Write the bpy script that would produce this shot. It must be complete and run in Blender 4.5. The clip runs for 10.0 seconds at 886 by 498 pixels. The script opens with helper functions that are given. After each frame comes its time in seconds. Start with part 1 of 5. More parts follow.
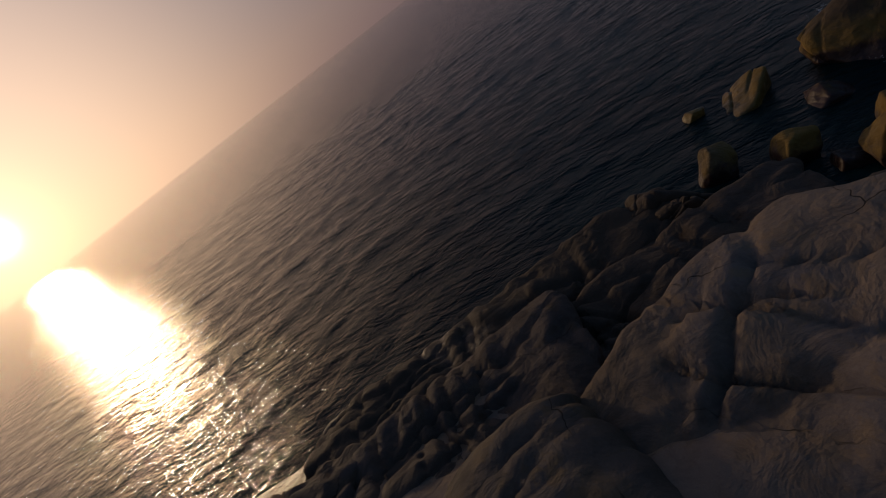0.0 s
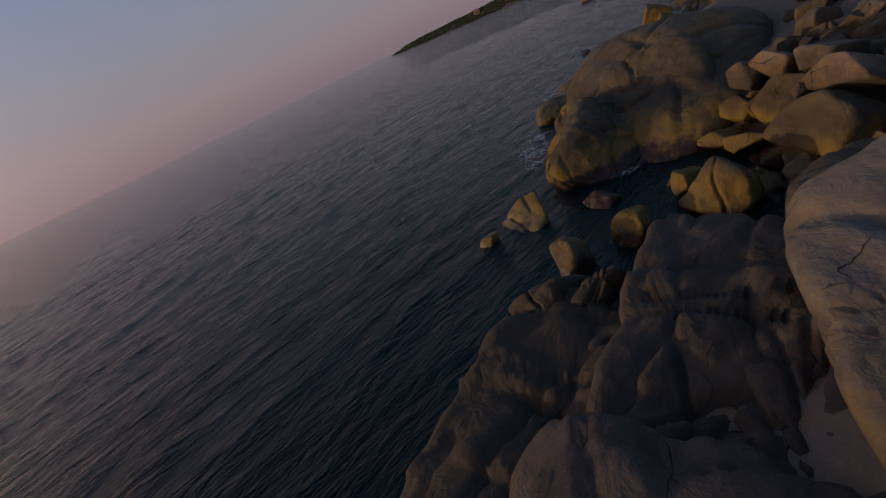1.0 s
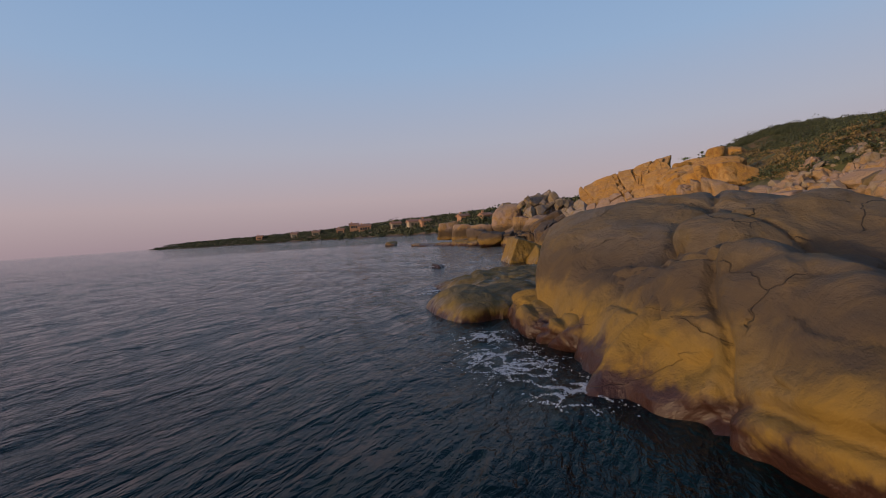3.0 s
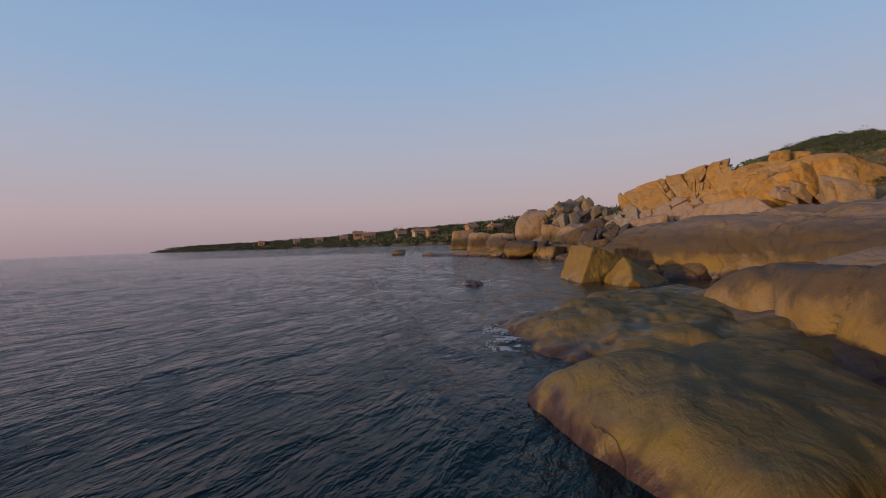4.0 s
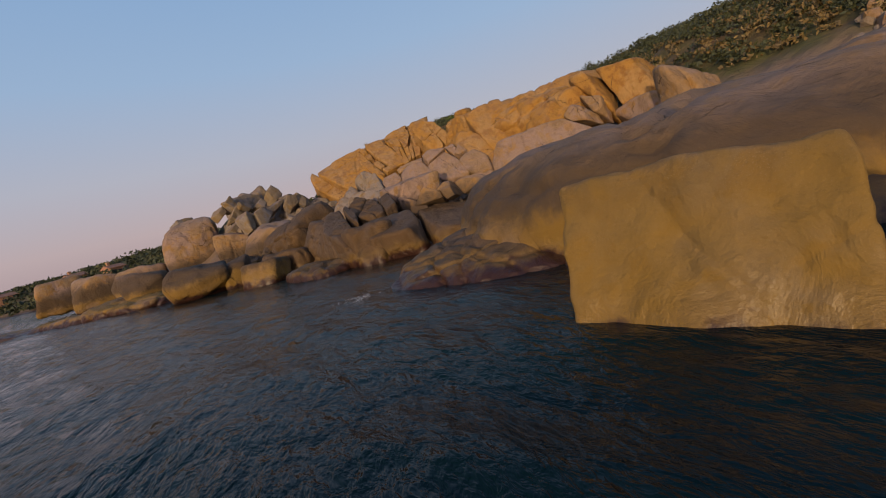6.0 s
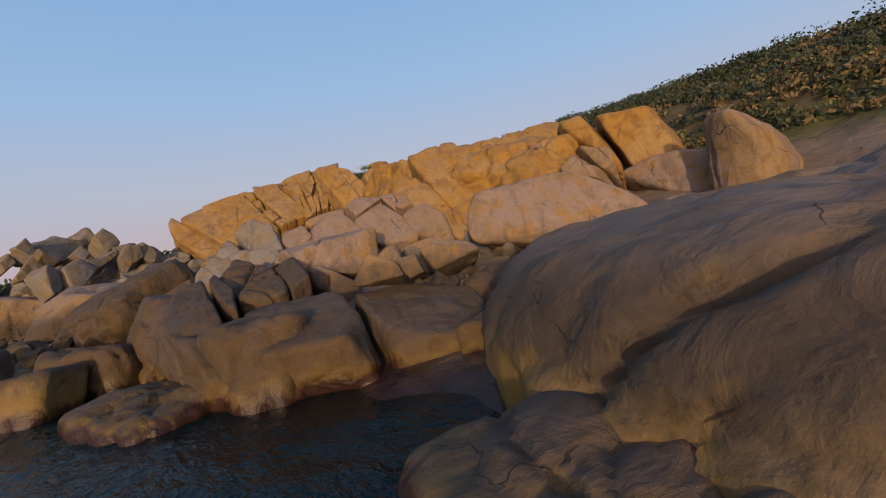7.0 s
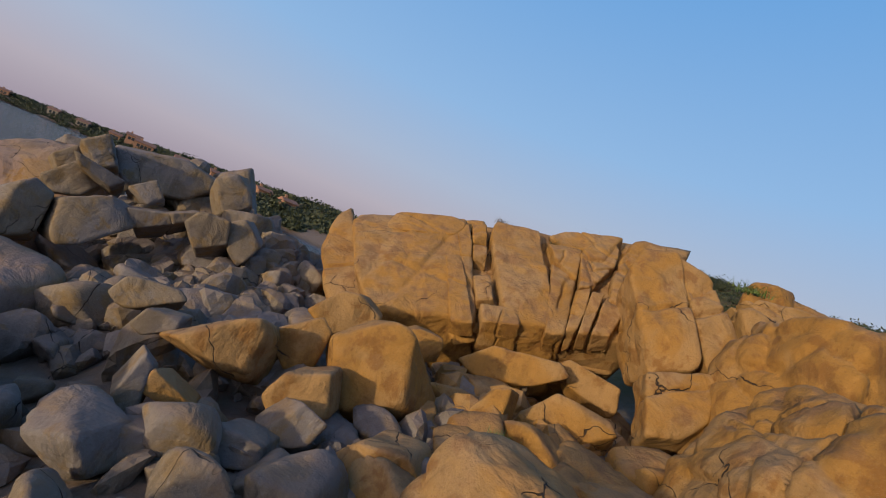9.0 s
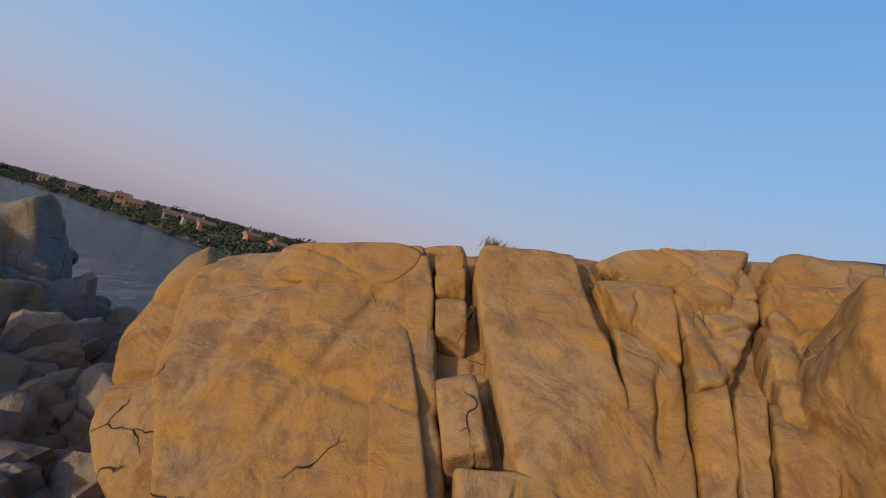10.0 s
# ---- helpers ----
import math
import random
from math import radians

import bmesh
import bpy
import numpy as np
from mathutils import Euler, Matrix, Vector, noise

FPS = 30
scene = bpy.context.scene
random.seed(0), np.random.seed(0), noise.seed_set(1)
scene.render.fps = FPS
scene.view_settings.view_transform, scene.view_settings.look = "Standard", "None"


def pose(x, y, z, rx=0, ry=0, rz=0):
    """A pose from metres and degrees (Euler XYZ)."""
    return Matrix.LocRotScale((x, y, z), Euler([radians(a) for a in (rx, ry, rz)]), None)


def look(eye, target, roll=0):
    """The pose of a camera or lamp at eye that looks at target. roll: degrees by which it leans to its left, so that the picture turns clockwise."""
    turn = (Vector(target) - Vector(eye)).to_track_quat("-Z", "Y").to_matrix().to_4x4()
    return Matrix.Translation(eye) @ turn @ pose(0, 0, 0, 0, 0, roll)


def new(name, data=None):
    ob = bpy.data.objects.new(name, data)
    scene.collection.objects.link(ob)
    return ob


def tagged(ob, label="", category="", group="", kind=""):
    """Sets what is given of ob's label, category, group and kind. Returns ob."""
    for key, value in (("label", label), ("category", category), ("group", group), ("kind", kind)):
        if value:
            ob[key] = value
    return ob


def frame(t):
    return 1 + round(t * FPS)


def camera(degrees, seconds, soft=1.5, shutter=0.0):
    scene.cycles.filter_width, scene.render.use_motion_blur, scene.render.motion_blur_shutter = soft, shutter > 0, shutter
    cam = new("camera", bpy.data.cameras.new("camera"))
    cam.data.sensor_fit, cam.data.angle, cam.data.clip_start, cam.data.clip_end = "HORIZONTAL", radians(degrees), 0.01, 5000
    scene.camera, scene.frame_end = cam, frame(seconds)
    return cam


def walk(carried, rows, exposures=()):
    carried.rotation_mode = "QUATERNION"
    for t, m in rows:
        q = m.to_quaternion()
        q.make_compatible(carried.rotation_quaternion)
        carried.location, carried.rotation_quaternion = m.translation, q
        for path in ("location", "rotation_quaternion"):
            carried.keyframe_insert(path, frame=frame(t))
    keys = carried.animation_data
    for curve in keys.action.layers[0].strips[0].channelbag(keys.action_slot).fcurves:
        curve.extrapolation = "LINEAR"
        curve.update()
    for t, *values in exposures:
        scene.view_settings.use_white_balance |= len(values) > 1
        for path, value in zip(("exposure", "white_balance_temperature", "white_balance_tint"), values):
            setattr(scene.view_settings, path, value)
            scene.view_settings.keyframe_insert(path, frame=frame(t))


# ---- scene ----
cam = camera(85.9, 10.0, 1.0)
PATH = [
    (0, (0.161, 2.442, 6.177), (-0.412, 4.163, 5.336), -37.7),
    (0.4, (-1.926, 3.588, 5.924), (-1.506, 5.322, 5.021), -32.2),
    (0.5, (-2.311, 3.916, 5.859), (-1.721, 5.617, 4.987), -33.1),
    (1, (-3.28, 6.495, 4.758), (-2.232, 8.014, 3.988), -25.9),
    (1.5, (-3.153, 8.963, 3.575), (-1.624, 10.113, 2.993), -20.2),
    (2, (-1.745, 11.483, 2.713), (0.072, 12.25, 2.381), -14.0),
    (2.5, (0.392, 13.624, 2.208), (2.293, 14.208, 1.995), -12.0),
    (3, (2.977, 15.565, 1.836), (4.86, 16.232, 1.75), -4.1),
    (3.2, (4.278, 16.364, 1.735), (6.132, 17.111, 1.683), 0.5),
    (4.3, (10.837, 19.993, 1.521), (12.752, 20.57, 1.485), -5.6),
    (4.5, (12.136, 20.68, 1.515), (14.082, 21.138, 1.467), -7.8),
    (5, (15.808, 21.97, 1.417), (17.803, 22.067, 1.322), -11.1),
    (5.5, (19.431, 22.955, 1.397), (21.395, 22.63, 1.212), -12.9),
    (6, (23.332, 23.189, 1.281), (25.192, 22.48, 1.088), -14.3),
    (6.2, (24.628, 23.162, 1.278), (26.431, 22.313, 1.105), -15.0),
    (7.3, (32.122, 20.831, 2.191), (33.693, 19.595, 2.239), -6.8),
    (7.5, (33.393, 20.124, 2.411), (35.022, 18.967, 2.502), -1.7),
    (8, (36.683, 18.26, 3.335), (38.483, 17.399, 3.479), 10.4),
    (8.5, (40.12, 16.568, 4.121), (42.075, 16.163, 4.252), 17.5),
    (9, (43.402, 15.506, 4.735), (45.401, 15.511, 4.803), 21.7),
    (9.5, (46.591, 14.976, 5.206), (48.553, 15.365, 5.203), 24.4),
    (10, (49.71, 14.798, 5.609), (51.701, 14.859, 5.781), 16.1),
]
walk(cam, [(t, look(eye, target, roll)) for t, eye, target, roll in PATH],
     exposures=[(0.0, -1.9, 7000, 16), (0.5, -1.42, 7000, 16), (1.0, -0.93, 7000, 15), (1.5, -0.6, 7000, 15), (2.0, -0.38, 7000, 15), (2.5, -0.22, 7000, 15),
                (3.2, -0.17, 7200, 15), (5.5, -0.1, 7200, 14), (6.0, -0.08, 7300, 14), (7.5, 0.08, 6580, 10), (8.5, 0.03, 6250, 7), (10.0, -0.06, 6100, 5)])

# ---------------------------------------------------------------- light
SUN_AZ, SUN_EL = 141.0, 5.0          # degrees, counted from +x towards +y
SUN_DIR = Vector((math.cos(radians(SUN_AZ)) * math.cos(radians(SUN_EL)),
                  math.sin(radians(SUN_AZ)) * math.cos(radians(SUN_EL)), math.sin(radians(SUN_EL))))


def make_world():
    w = bpy.data.worlds.new("evening_sky")
    w.use_nodes = True
    nt = w.node_tree
    nt.nodes.clear()
    N, L = nt.nodes.new, nt.links.new
    out, bg = N("ShaderNodeOutputWorld"), N("ShaderNodeBackground")
    sky = N("ShaderNodeTexSky")
    sky.sky_type, sky.sun_disc = "NISHITA", False
    sky.sun_elevation, sky.sun_rotation = radians(SUN_EL), radians(90.0 - SUN_AZ)
    sky.altitude, sky.air_density, sky.dust_density, sky.ozone_density = 0.0, 1.0, 1.6, 2.2
    tc = N("ShaderNodeTexCoord")
    sep = N("ShaderNodeSeparateXYZ")
    L(tc.outputs["Generated"], sep.inputs[0])
    # evening haze: mauve low down, blue higher up
    ramp = N("ShaderNodeValToRGB")
    e = ramp.color_ramp.elements
    e[0].position, e[0].color = 0.0, (0.43, 0.35, 0.42, 1)
    e[1].position, e[1].color = 1.0, (0.06, 0.18, 0.45, 1)
    for pos, col in ((0.07, (0.54, 0.46, 0.53, 1)), (0.17, (0.48, 0.53, 0.68, 1)), (0.32, (0.34, 0.53, 0.82, 1)), (0.6, (0.19, 0.42, 0.80, 1)), (0.72, (0.13, 0.32, 0.66, 1))):
        k = e.new(pos)
        k.color = col
    L(sep.outputs["Z"], ramp.inputs[0])
    mix = N("ShaderNodeMix")
    mix.data_type = "RGBA"
    mix.inputs[0].default_value = 0.85
    scale = N("ShaderNodeVectorMath")
    scale.operation = "SCALE"
    scale.inputs["Scale"].default_value = 0.10
    L(sky.outputs[0], scale.inputs[0])
    L(scale.outputs[0], mix.inputs[6])
    L(ramp.outputs[0], mix.inputs[7])
    # aureole round the low sun
    dot = N("ShaderNodeVectorMath")
    dot.operation = "DOT_PRODUCT"
    L(tc.outputs["Generated"], dot.inputs[0])
    dot.inputs[1].default_value = SUN_DIR
    last = mix.outputs[2]
    for power, gain, col in ((4000, 30.0, (1, 0.80, 0.42)), (260, 2.2, (1, 0.66, 0.28)), (12, 3.0, (1.0, 0.71, 0.43)), (5, 0.75, (1.0, 0.64, 0.40)), (2, 0.16, (1.0, 0.50, 0.46))):
        clampn = N("ShaderNodeMath")
        clampn.operation = "MAXIMUM"
        clampn.inputs[1].default_value = 0.0
        L(dot.outputs["Value"], clampn.inputs[0])
        p = N("ShaderNodeMath")
        p.operation = "POWER"
        p.inputs[1].default_value = power
        L(clampn.outputs[0], p.inputs[0])
        g = N("ShaderNodeVectorMath")
        g.operation = "SCALE"
        g.inputs[0].default_value = [c * gain for c in col]
        L(p.outputs[0], g.inputs["Scale"])
        a = N("ShaderNodeVectorMath")
        a.operation = "ADD"
        L(last, a.inputs[0])
        L(g.outputs[0], a.inputs[1])
        last = a.outputs[0]
    L(last, bg.inputs[0])
    bg.inputs[1].default_value = 1.0
    L(bg.outputs[0], out.inputs[0])
    scene.world = w


make_world()
sun_data = bpy.data.lights.new("sun", "SUN")
sun_data.energy, sun_data.angle, sun_data.color = 3.2, radians(2.0), (1.0, 0.77, 0.48)
sun = new("sun", sun_data)
sun.matrix_world = look(SUN_DIR * 100, (0, 0, 0))


# ---------------------------------------------------------------- noise and rock shapes
def hash3(i, j, k, seed):
    h = (i * 374761393 + j * 668265263 + k * 2147483647 + seed * 974634777) & 0xFFFFFFFF
    h = ((h ^ (h >> 13)) * 1274126177) & 0xFFFFFFFF
    h = ((h ^ (h >> 16)) * 2246822519) & 0xFFFFFFFF
    return ((h ^ (h >> 15)) & 0xFFFFFF) / float(0xFFFFFF)


def vnoise(p, seed=0):
    """Value noise in -1..1 for an (n, 3) array."""
    f = np.floor(p)
    i = f.astype(np.int64)
    u = p - f
    u = u * u * u * (u * (u * 6 - 15) + 10)
    out = 0
    for a in (0, 1):
        for b in (0, 1):
            for c in (0, 1):
                wgt = (u[:, 0] if a else 1 - u[:, 0]) * (u[:, 1] if b else 1 - u[:, 1]) * (u[:, 2] if c else 1 - u[:, 2])
                out = out + wgt * hash3(i[:, 0] + a, i[:, 1] + b, i[:, 2] + c, seed)
    return out * 2 - 1


def fbm(p, seed=0, octaves=4, gain=0.5):
    total, amp = 0, 1.0
    for o in range(octaves):
        total = total + amp * vnoise(p * 2.03 ** o + 17.3 * o, seed + o)
        amp *= gain
    return total


def joint_field(p, seed, spacing):
    """Cells between wavy joint planes: distance from the nearest joint, and a random number for each cell."""
    q = p / np.asarray(spacing, float)
    q = q + 0.22 * np.stack([vnoise(p * 0.9, seed + 1), vnoise(p * 0.9, seed + 2), vnoise(p * 0.9, seed + 3)], -1)
    c = np.floor(q).astype(np.int64)
    f1 = np.full(len(q), 9.0)
    f2 = np.full(len(q), 9.0)
    own = np.zeros(len(q))
    for a in (-1, 0, 1):
        for b in (-1, 0, 1):
            for e in (-1, 0, 1):
                i, j, k = c[:, 0] + a, c[:, 1] + b, c[:, 2] + e
                h = (hash3(i, j, k, seed) * float(0xFFFFFF)).astype(np.int64)
                d = ((q[:, 0] - i - (h & 255) / 255.0) ** 2 + (q[:, 1] - j - ((h >> 8) & 255) / 255.0) ** 2
                     + (q[:, 2] - k - ((h >> 16) & 255) / 255.0) ** 2)
                near = d < f1
                f2 = np.where(near, f1, np.minimum(f2, d))
                own = np.where(near, ((h * 40503) >> 5 & 1023) / 1023.0, own)
                f1 = np.where(near, d, f1)
    f1, f2 = np.sqrt(f1), np.sqrt(f2)
    return f2 - f1, own


def smooth(a, b, x):
    t = np.clip((x - a) / (b - a), 0, 1)
    return t * t * (3 - 2 * t)


ICO = {}


def ico(level):
    if level not in ICO:
        bm = bmesh.new()
        bmesh.ops.create_icosphere(bm, subdivisions=level, radius=1.0)
        v = np.array([q.co[:] for q in bm.verts])
        f = np.array([[q.index for q in t.verts] for t in bm.faces], dtype=np.int32)
        bm.free()
        ICO[level] = (v / np.linalg.norm(v, axis=1)[:, None], f)
    return ICO[level]


def mesh_of(name, verts, faces, mat, smooth_shade=True):
    me = bpy.data.meshes.new(name)
    n = faces.shape[1]
    me.vertices.add(len(verts))
    me.vertices.foreach_set("co", np.asarray(verts, dtype=np.float32).ravel())
    me.loops.add(faces.size)
    me.loops.foreach_set("vertex_index", np.asarray(faces, dtype=np.int32).ravel())
    me.polygons.add(len(faces))
    me.polygons.foreach_set("loop_start", np.arange(0, faces.size, n, dtype=np.int32))
    me.polygons.foreach_set("use_smooth", np.full(len(faces), smooth_shade))
    me.update(calc_edges=True)
    me.validate()
    if mat:
        me.materials.append(mat)
    return me


def rock_points(size, seed, level=4, sharp=30.0, facets=8, rough=0.045, cracks=2, crack_depth=0.16, skew=0.16, grooves=0.0, joints=None, depth=0.10, step=0.10, planes=None):
    """A joint-bounded, weather-rounded boulder: a rounded polytope with grain, bumps and cracks."""
    rng = np.random.RandomState(seed)
    d, faces = ico(level)
    size = np.asarray(size, float)
    ns = [(1, 0, 0), (-1, 0, 0), (0, 1, 0), (0, -1, 0), (0, 0, 1), (0, 0, -1)]
    normals = [np.array(n, float) + rng.normal(0, skew, 3) for n in ns]
    dist = [1.0] * 6
    if planes is not None:
        normals, dist = [np.array(n, float) for n, h in planes], [h for n, h in planes]
    for _ in range(facets):
        n = rng.normal(0, 1, 3)
        normals.append(n)
        dist.append(rng.uniform(0.88, 1.22) if planes is None else rng.uniform(1.06, 1.3))
    total = 0
    for n, h in zip(normals, dist):
        n = n / np.linalg.norm(n)
        total = total + np.maximum(0, d @ n / h) ** sharp
    r = total ** (-1 / sharp)
    if planes is None:
        r = r / (1 + (r / 1.8) ** 14) ** (1 / 14)
    else:
        r = np.minimum(r, 2.5)
    p = d * r[:, None] * size
    s = float(size.max())
    m = float(size.min())
    disp = rough * m * fbm(p / m * 1.1 + seed, seed, 3) * 1.6
    disp += 0.022 * min(m, 1.0) * fbm(p * 4.0 + seed, seed + 9, 3)
    disp -= 0.05 * min(m, 1.2) * np.maximum(0, 0.25 - np.abs(vnoise(p * 1.1 + seed, seed + 5))) * 4 * smooth(-0.1, 0.5, vnoise(p * 0.6, seed + 6))
    if joints is not None:
        gap, own = joint_field(p, seed + 50, joints)
        fade = 0.35 + 0.65 * smooth(-0.2, 0.3, vnoise(p * 0.5 + seed, seed + 61))
        disp -= depth * fade * (1 - smooth(0.0, 0.16, gap)) + 0.5 * depth * fade * (1 - smooth(0.0, 0.5, gap))
        disp += step * (own - 0.5)
    if grooves:
        # sea-worn furrows that run down the slope
        g = vnoise(np.stack([p[:, 0] * 2.6, p[:, 1] * 0.45, p[:, 2] * 0.3], -1) + seed, seed + 15)
        disp -= grooves * np.maximum(0, 0.3 - np.abs(g)) * 3.3
    for c in range(cracks):
        n = rng.normal(0, 1, 3) * (1, 1, 0.35)
        n /= np.linalg.norm(n)
        q = p @ n - rng.uniform(-0.6, 0.6) * s * 0.8 + 0.10 * s * vnoise(p / s * 2.5 + seed + 5 * c, seed + 31 + c)
        mask = smooth(-0.3, 0.15, vnoise(p / s * 1.3 + 3 * c, seed + 77 + c))
        disp -= crack_depth * min(m, 1.5) * mask * np.exp(-(q / (0.010 * s + 0.02)) ** 2)
        disp += 0.05 * m * (1 / (1 + np.exp(-np.clip(q / (0.03 * s), -30, 30))) - 0.5) * rng.uniform(-1, 1)
    return p + d * disp[:, None], faces


def rock(name, x, y, z, sx, sy, sz, yaw=0.0, seed=1, level=4, mat=None, label="", rx=0.0, ry=0.0, group="", **shape):
    """One boulder, centred at x, y, z, with half-sizes sx, sy, sz."""
    v, f = rock_points((sx, sy, sz), seed, level, **shape)
    ob = new(name, mesh_of(name, v, f, mat or GRANITE))
    ob.matrix_world = pose(x, y, z, rx, ry, yaw)
    return tagged(ob, label, "boulder", group)


def outcrop(name, x, y, z, label, category="rock"):
    """A jointed rock mass: its blocks are hung under it with block()."""
    ob = new(name)
    ob.location = (x, y, z)
    return tagged(ob, label, category)


def block(parent, x, y, z, sx, sy, sz, yaw=0.0, seed=1, level=5, mat=None, rx=0.0, ry=0.0, **shape):
    v, f = rock_points((sx, sy, sz), seed, level, **shape)
    ob = new("block", mesh_of("block", v, f, mat or GRANITE))
    ob.parent = parent
    ob.matrix_basis = Matrix.Translation(-parent.location) @ pose(x, y, z, rx, ry, yaw)
    return ob


def face_frame(face):
    """Axes of a rock face: u along it, v up it, w out of it. face: a point on it, the way it looks, its lean back."""
    origin, yaw, lean = face
    n = Vector((math.cos(radians(yaw)), math.sin(radians(yaw)), 0))
    u, z = Vector((0, 0, 1)).cross(n), Vector((0, 0, 1))
    a = radians(lean)
    v, w = z * math.cos(a) - n * math.sin(a), n * math.cos(a) + z * math.sin(a)
    m = Matrix((u, v, w)).transposed().to_4x4()
    return Matrix.Translation(origin) @ m


def jointed(outline, front, thick, seed, level, skew, **shape):
    """A block between joints: a convex outline on its face, a thickness, worn edges. Returns centre, points, faces."""
    rng = np.random.RandomState(seed)
    o = np.array(outline, float)
    lo, hi = o.min(0), o.max(0)
    half = np.append((hi - lo) / 2, thick / 2)
    centre = np.append((hi + lo) / 2, front - thick / 2)
    q = (o - centre[:2]) / half[:2]
    planes = []
    for a, b in zip(q, np.roll(q, -1, 0)):
        n = np.array([b[1] - a[1], a[0] - b[0]])
        length = np.linalg.norm(n)
        if length > 1e-6:
            n = n / length
            planes.append((np.append(n, rng.uniform(-skew, skew) * 2), max(0.12, float(n @ a))))
    planes.append((np.append(rng.normal(0, skew, 2), 1.0), 1.0))
    planes.append((np.append(rng.normal(0, skew, 2), -1.0), 1.0))
    v, f = rock_points(half, seed, level, planes=planes, **shape)
    return centre, v, f


def face_block(parent, face, outline, front, thick, seed, level=6, mat=None, sharp=20.0, facets=3, skew=0.05, rough=0.03, **shape):
    """One block of a jointed rock mass."""
    shape = {"cracks": 2, "depth": 0.06, "step": 0.06, **shape}
    centre, v, f = jointed(outline, front, thick, seed, level, skew, sharp=sharp, facets=facets, rough=rough, **shape)
    ob = new("block", mesh_of("block", v, f, mat or GRANITE_ORANGE))
    ob.parent = parent
    ob.matrix_basis = Matrix.Translation(-parent.location) @ face_frame(face) @ Matrix.Translation(centre)
    return ob


def stone_block(face, outline, thick, seed, mat, label, level=5, sharp=24.0, facets=3, skew=0.14, rough=0.025, cracks=0, **shape):
    """One loose angular boulder, by the outline of its broad side."""
    centre, v, f = jointed(outline, 0.0, thick, seed, level, skew, sharp=sharp, facets=facets, rough=rough, cracks=cracks, **shape)
    ob = new("boulder", mesh_of("boulder", v, f, mat))
    ob.matrix_world = face_frame(face) @ Matrix.Translation(centre)
    return tagged(ob, label, "boulder")


# ---------------------------------------------------------------- materials
def nodes_for(name):
    m = bpy.data.materials.new(name)
    m.use_nodes = True
    nt = m.node_tree
    nt.nodes.clear()
    out, bsdf = nt.nodes.new("ShaderNodeOutputMaterial"), nt.nodes.new("ShaderNodeBsdfPrincipled")
    nt.links.new(bsdf.outputs[0], out.inputs[0])
    return m, nt, bsdf


def tex_noise(nt, vec, scale, detail=5.0, rough=0.6, distort=0.0):
    n = nt.nodes.new("ShaderNodeTexNoise")
    n.inputs["Scale"].default_value, n.inputs["Detail"].default_value = scale, detail
    n.inputs["Roughness"].default_value, n.inputs["Distortion"].default_value = rough, distort
    nt.links.new(vec, n.inputs["Vector"])
    return n.outputs["Fac"]


def mathn(nt, op, a, b=0.0, c=None):
    n = nt.nodes.new("ShaderNodeMath")
    n.operation = op
    for i, v in enumerate((a, b) if c is None else (a, b, c)):
        if isinstance(v, (int, float)):
            n.inputs[i].default_value = v
        else:
            nt.links.new(v, n.inputs[i])
    return n.outputs[0]


def span(nt, v, lo, hi, smoothly=True):
    n = nt.nodes.new("ShaderNodeMapRange")
    n.interpolation_type = "SMOOTHSTEP" if smoothly else "LINEAR"
    n.inputs["From Min"].default_value, n.inputs["From Max"].default_value = lo, hi
    nt.links.new(v, n.inputs["Value"])
    return n.outputs["Result"]


def blend(nt, fac, a, b):
    n = nt.nodes.new("ShaderNodeMix")
    n.data_type = "RGBA"
    for i, v in ((0, fac), (6, a), (7, b)):
        if isinstance(v, tuple):
            n.inputs[i].default_value = (*v, 1)
        elif isinstance(v, (int, float)):
            n.inputs[i].default_value = v
        else:
            nt.links.new(v, n.inputs[i])
    return n.outputs[2]


def bump(nt, bsdf, height, strength, distance, before=None):
    b = nt.nodes.new("ShaderNodeBump")
    b.inputs["Strength"].default_value, b.inputs["Distance"].default_value = strength, distance
    nt.links.new(height, b.inputs["Height"])
    if before:
        nt.links.new(before, b.inputs["Normal"])
    nt.links.new(b.outputs[0], bsdf.inputs["Normal"])
    return b.outputs[0]


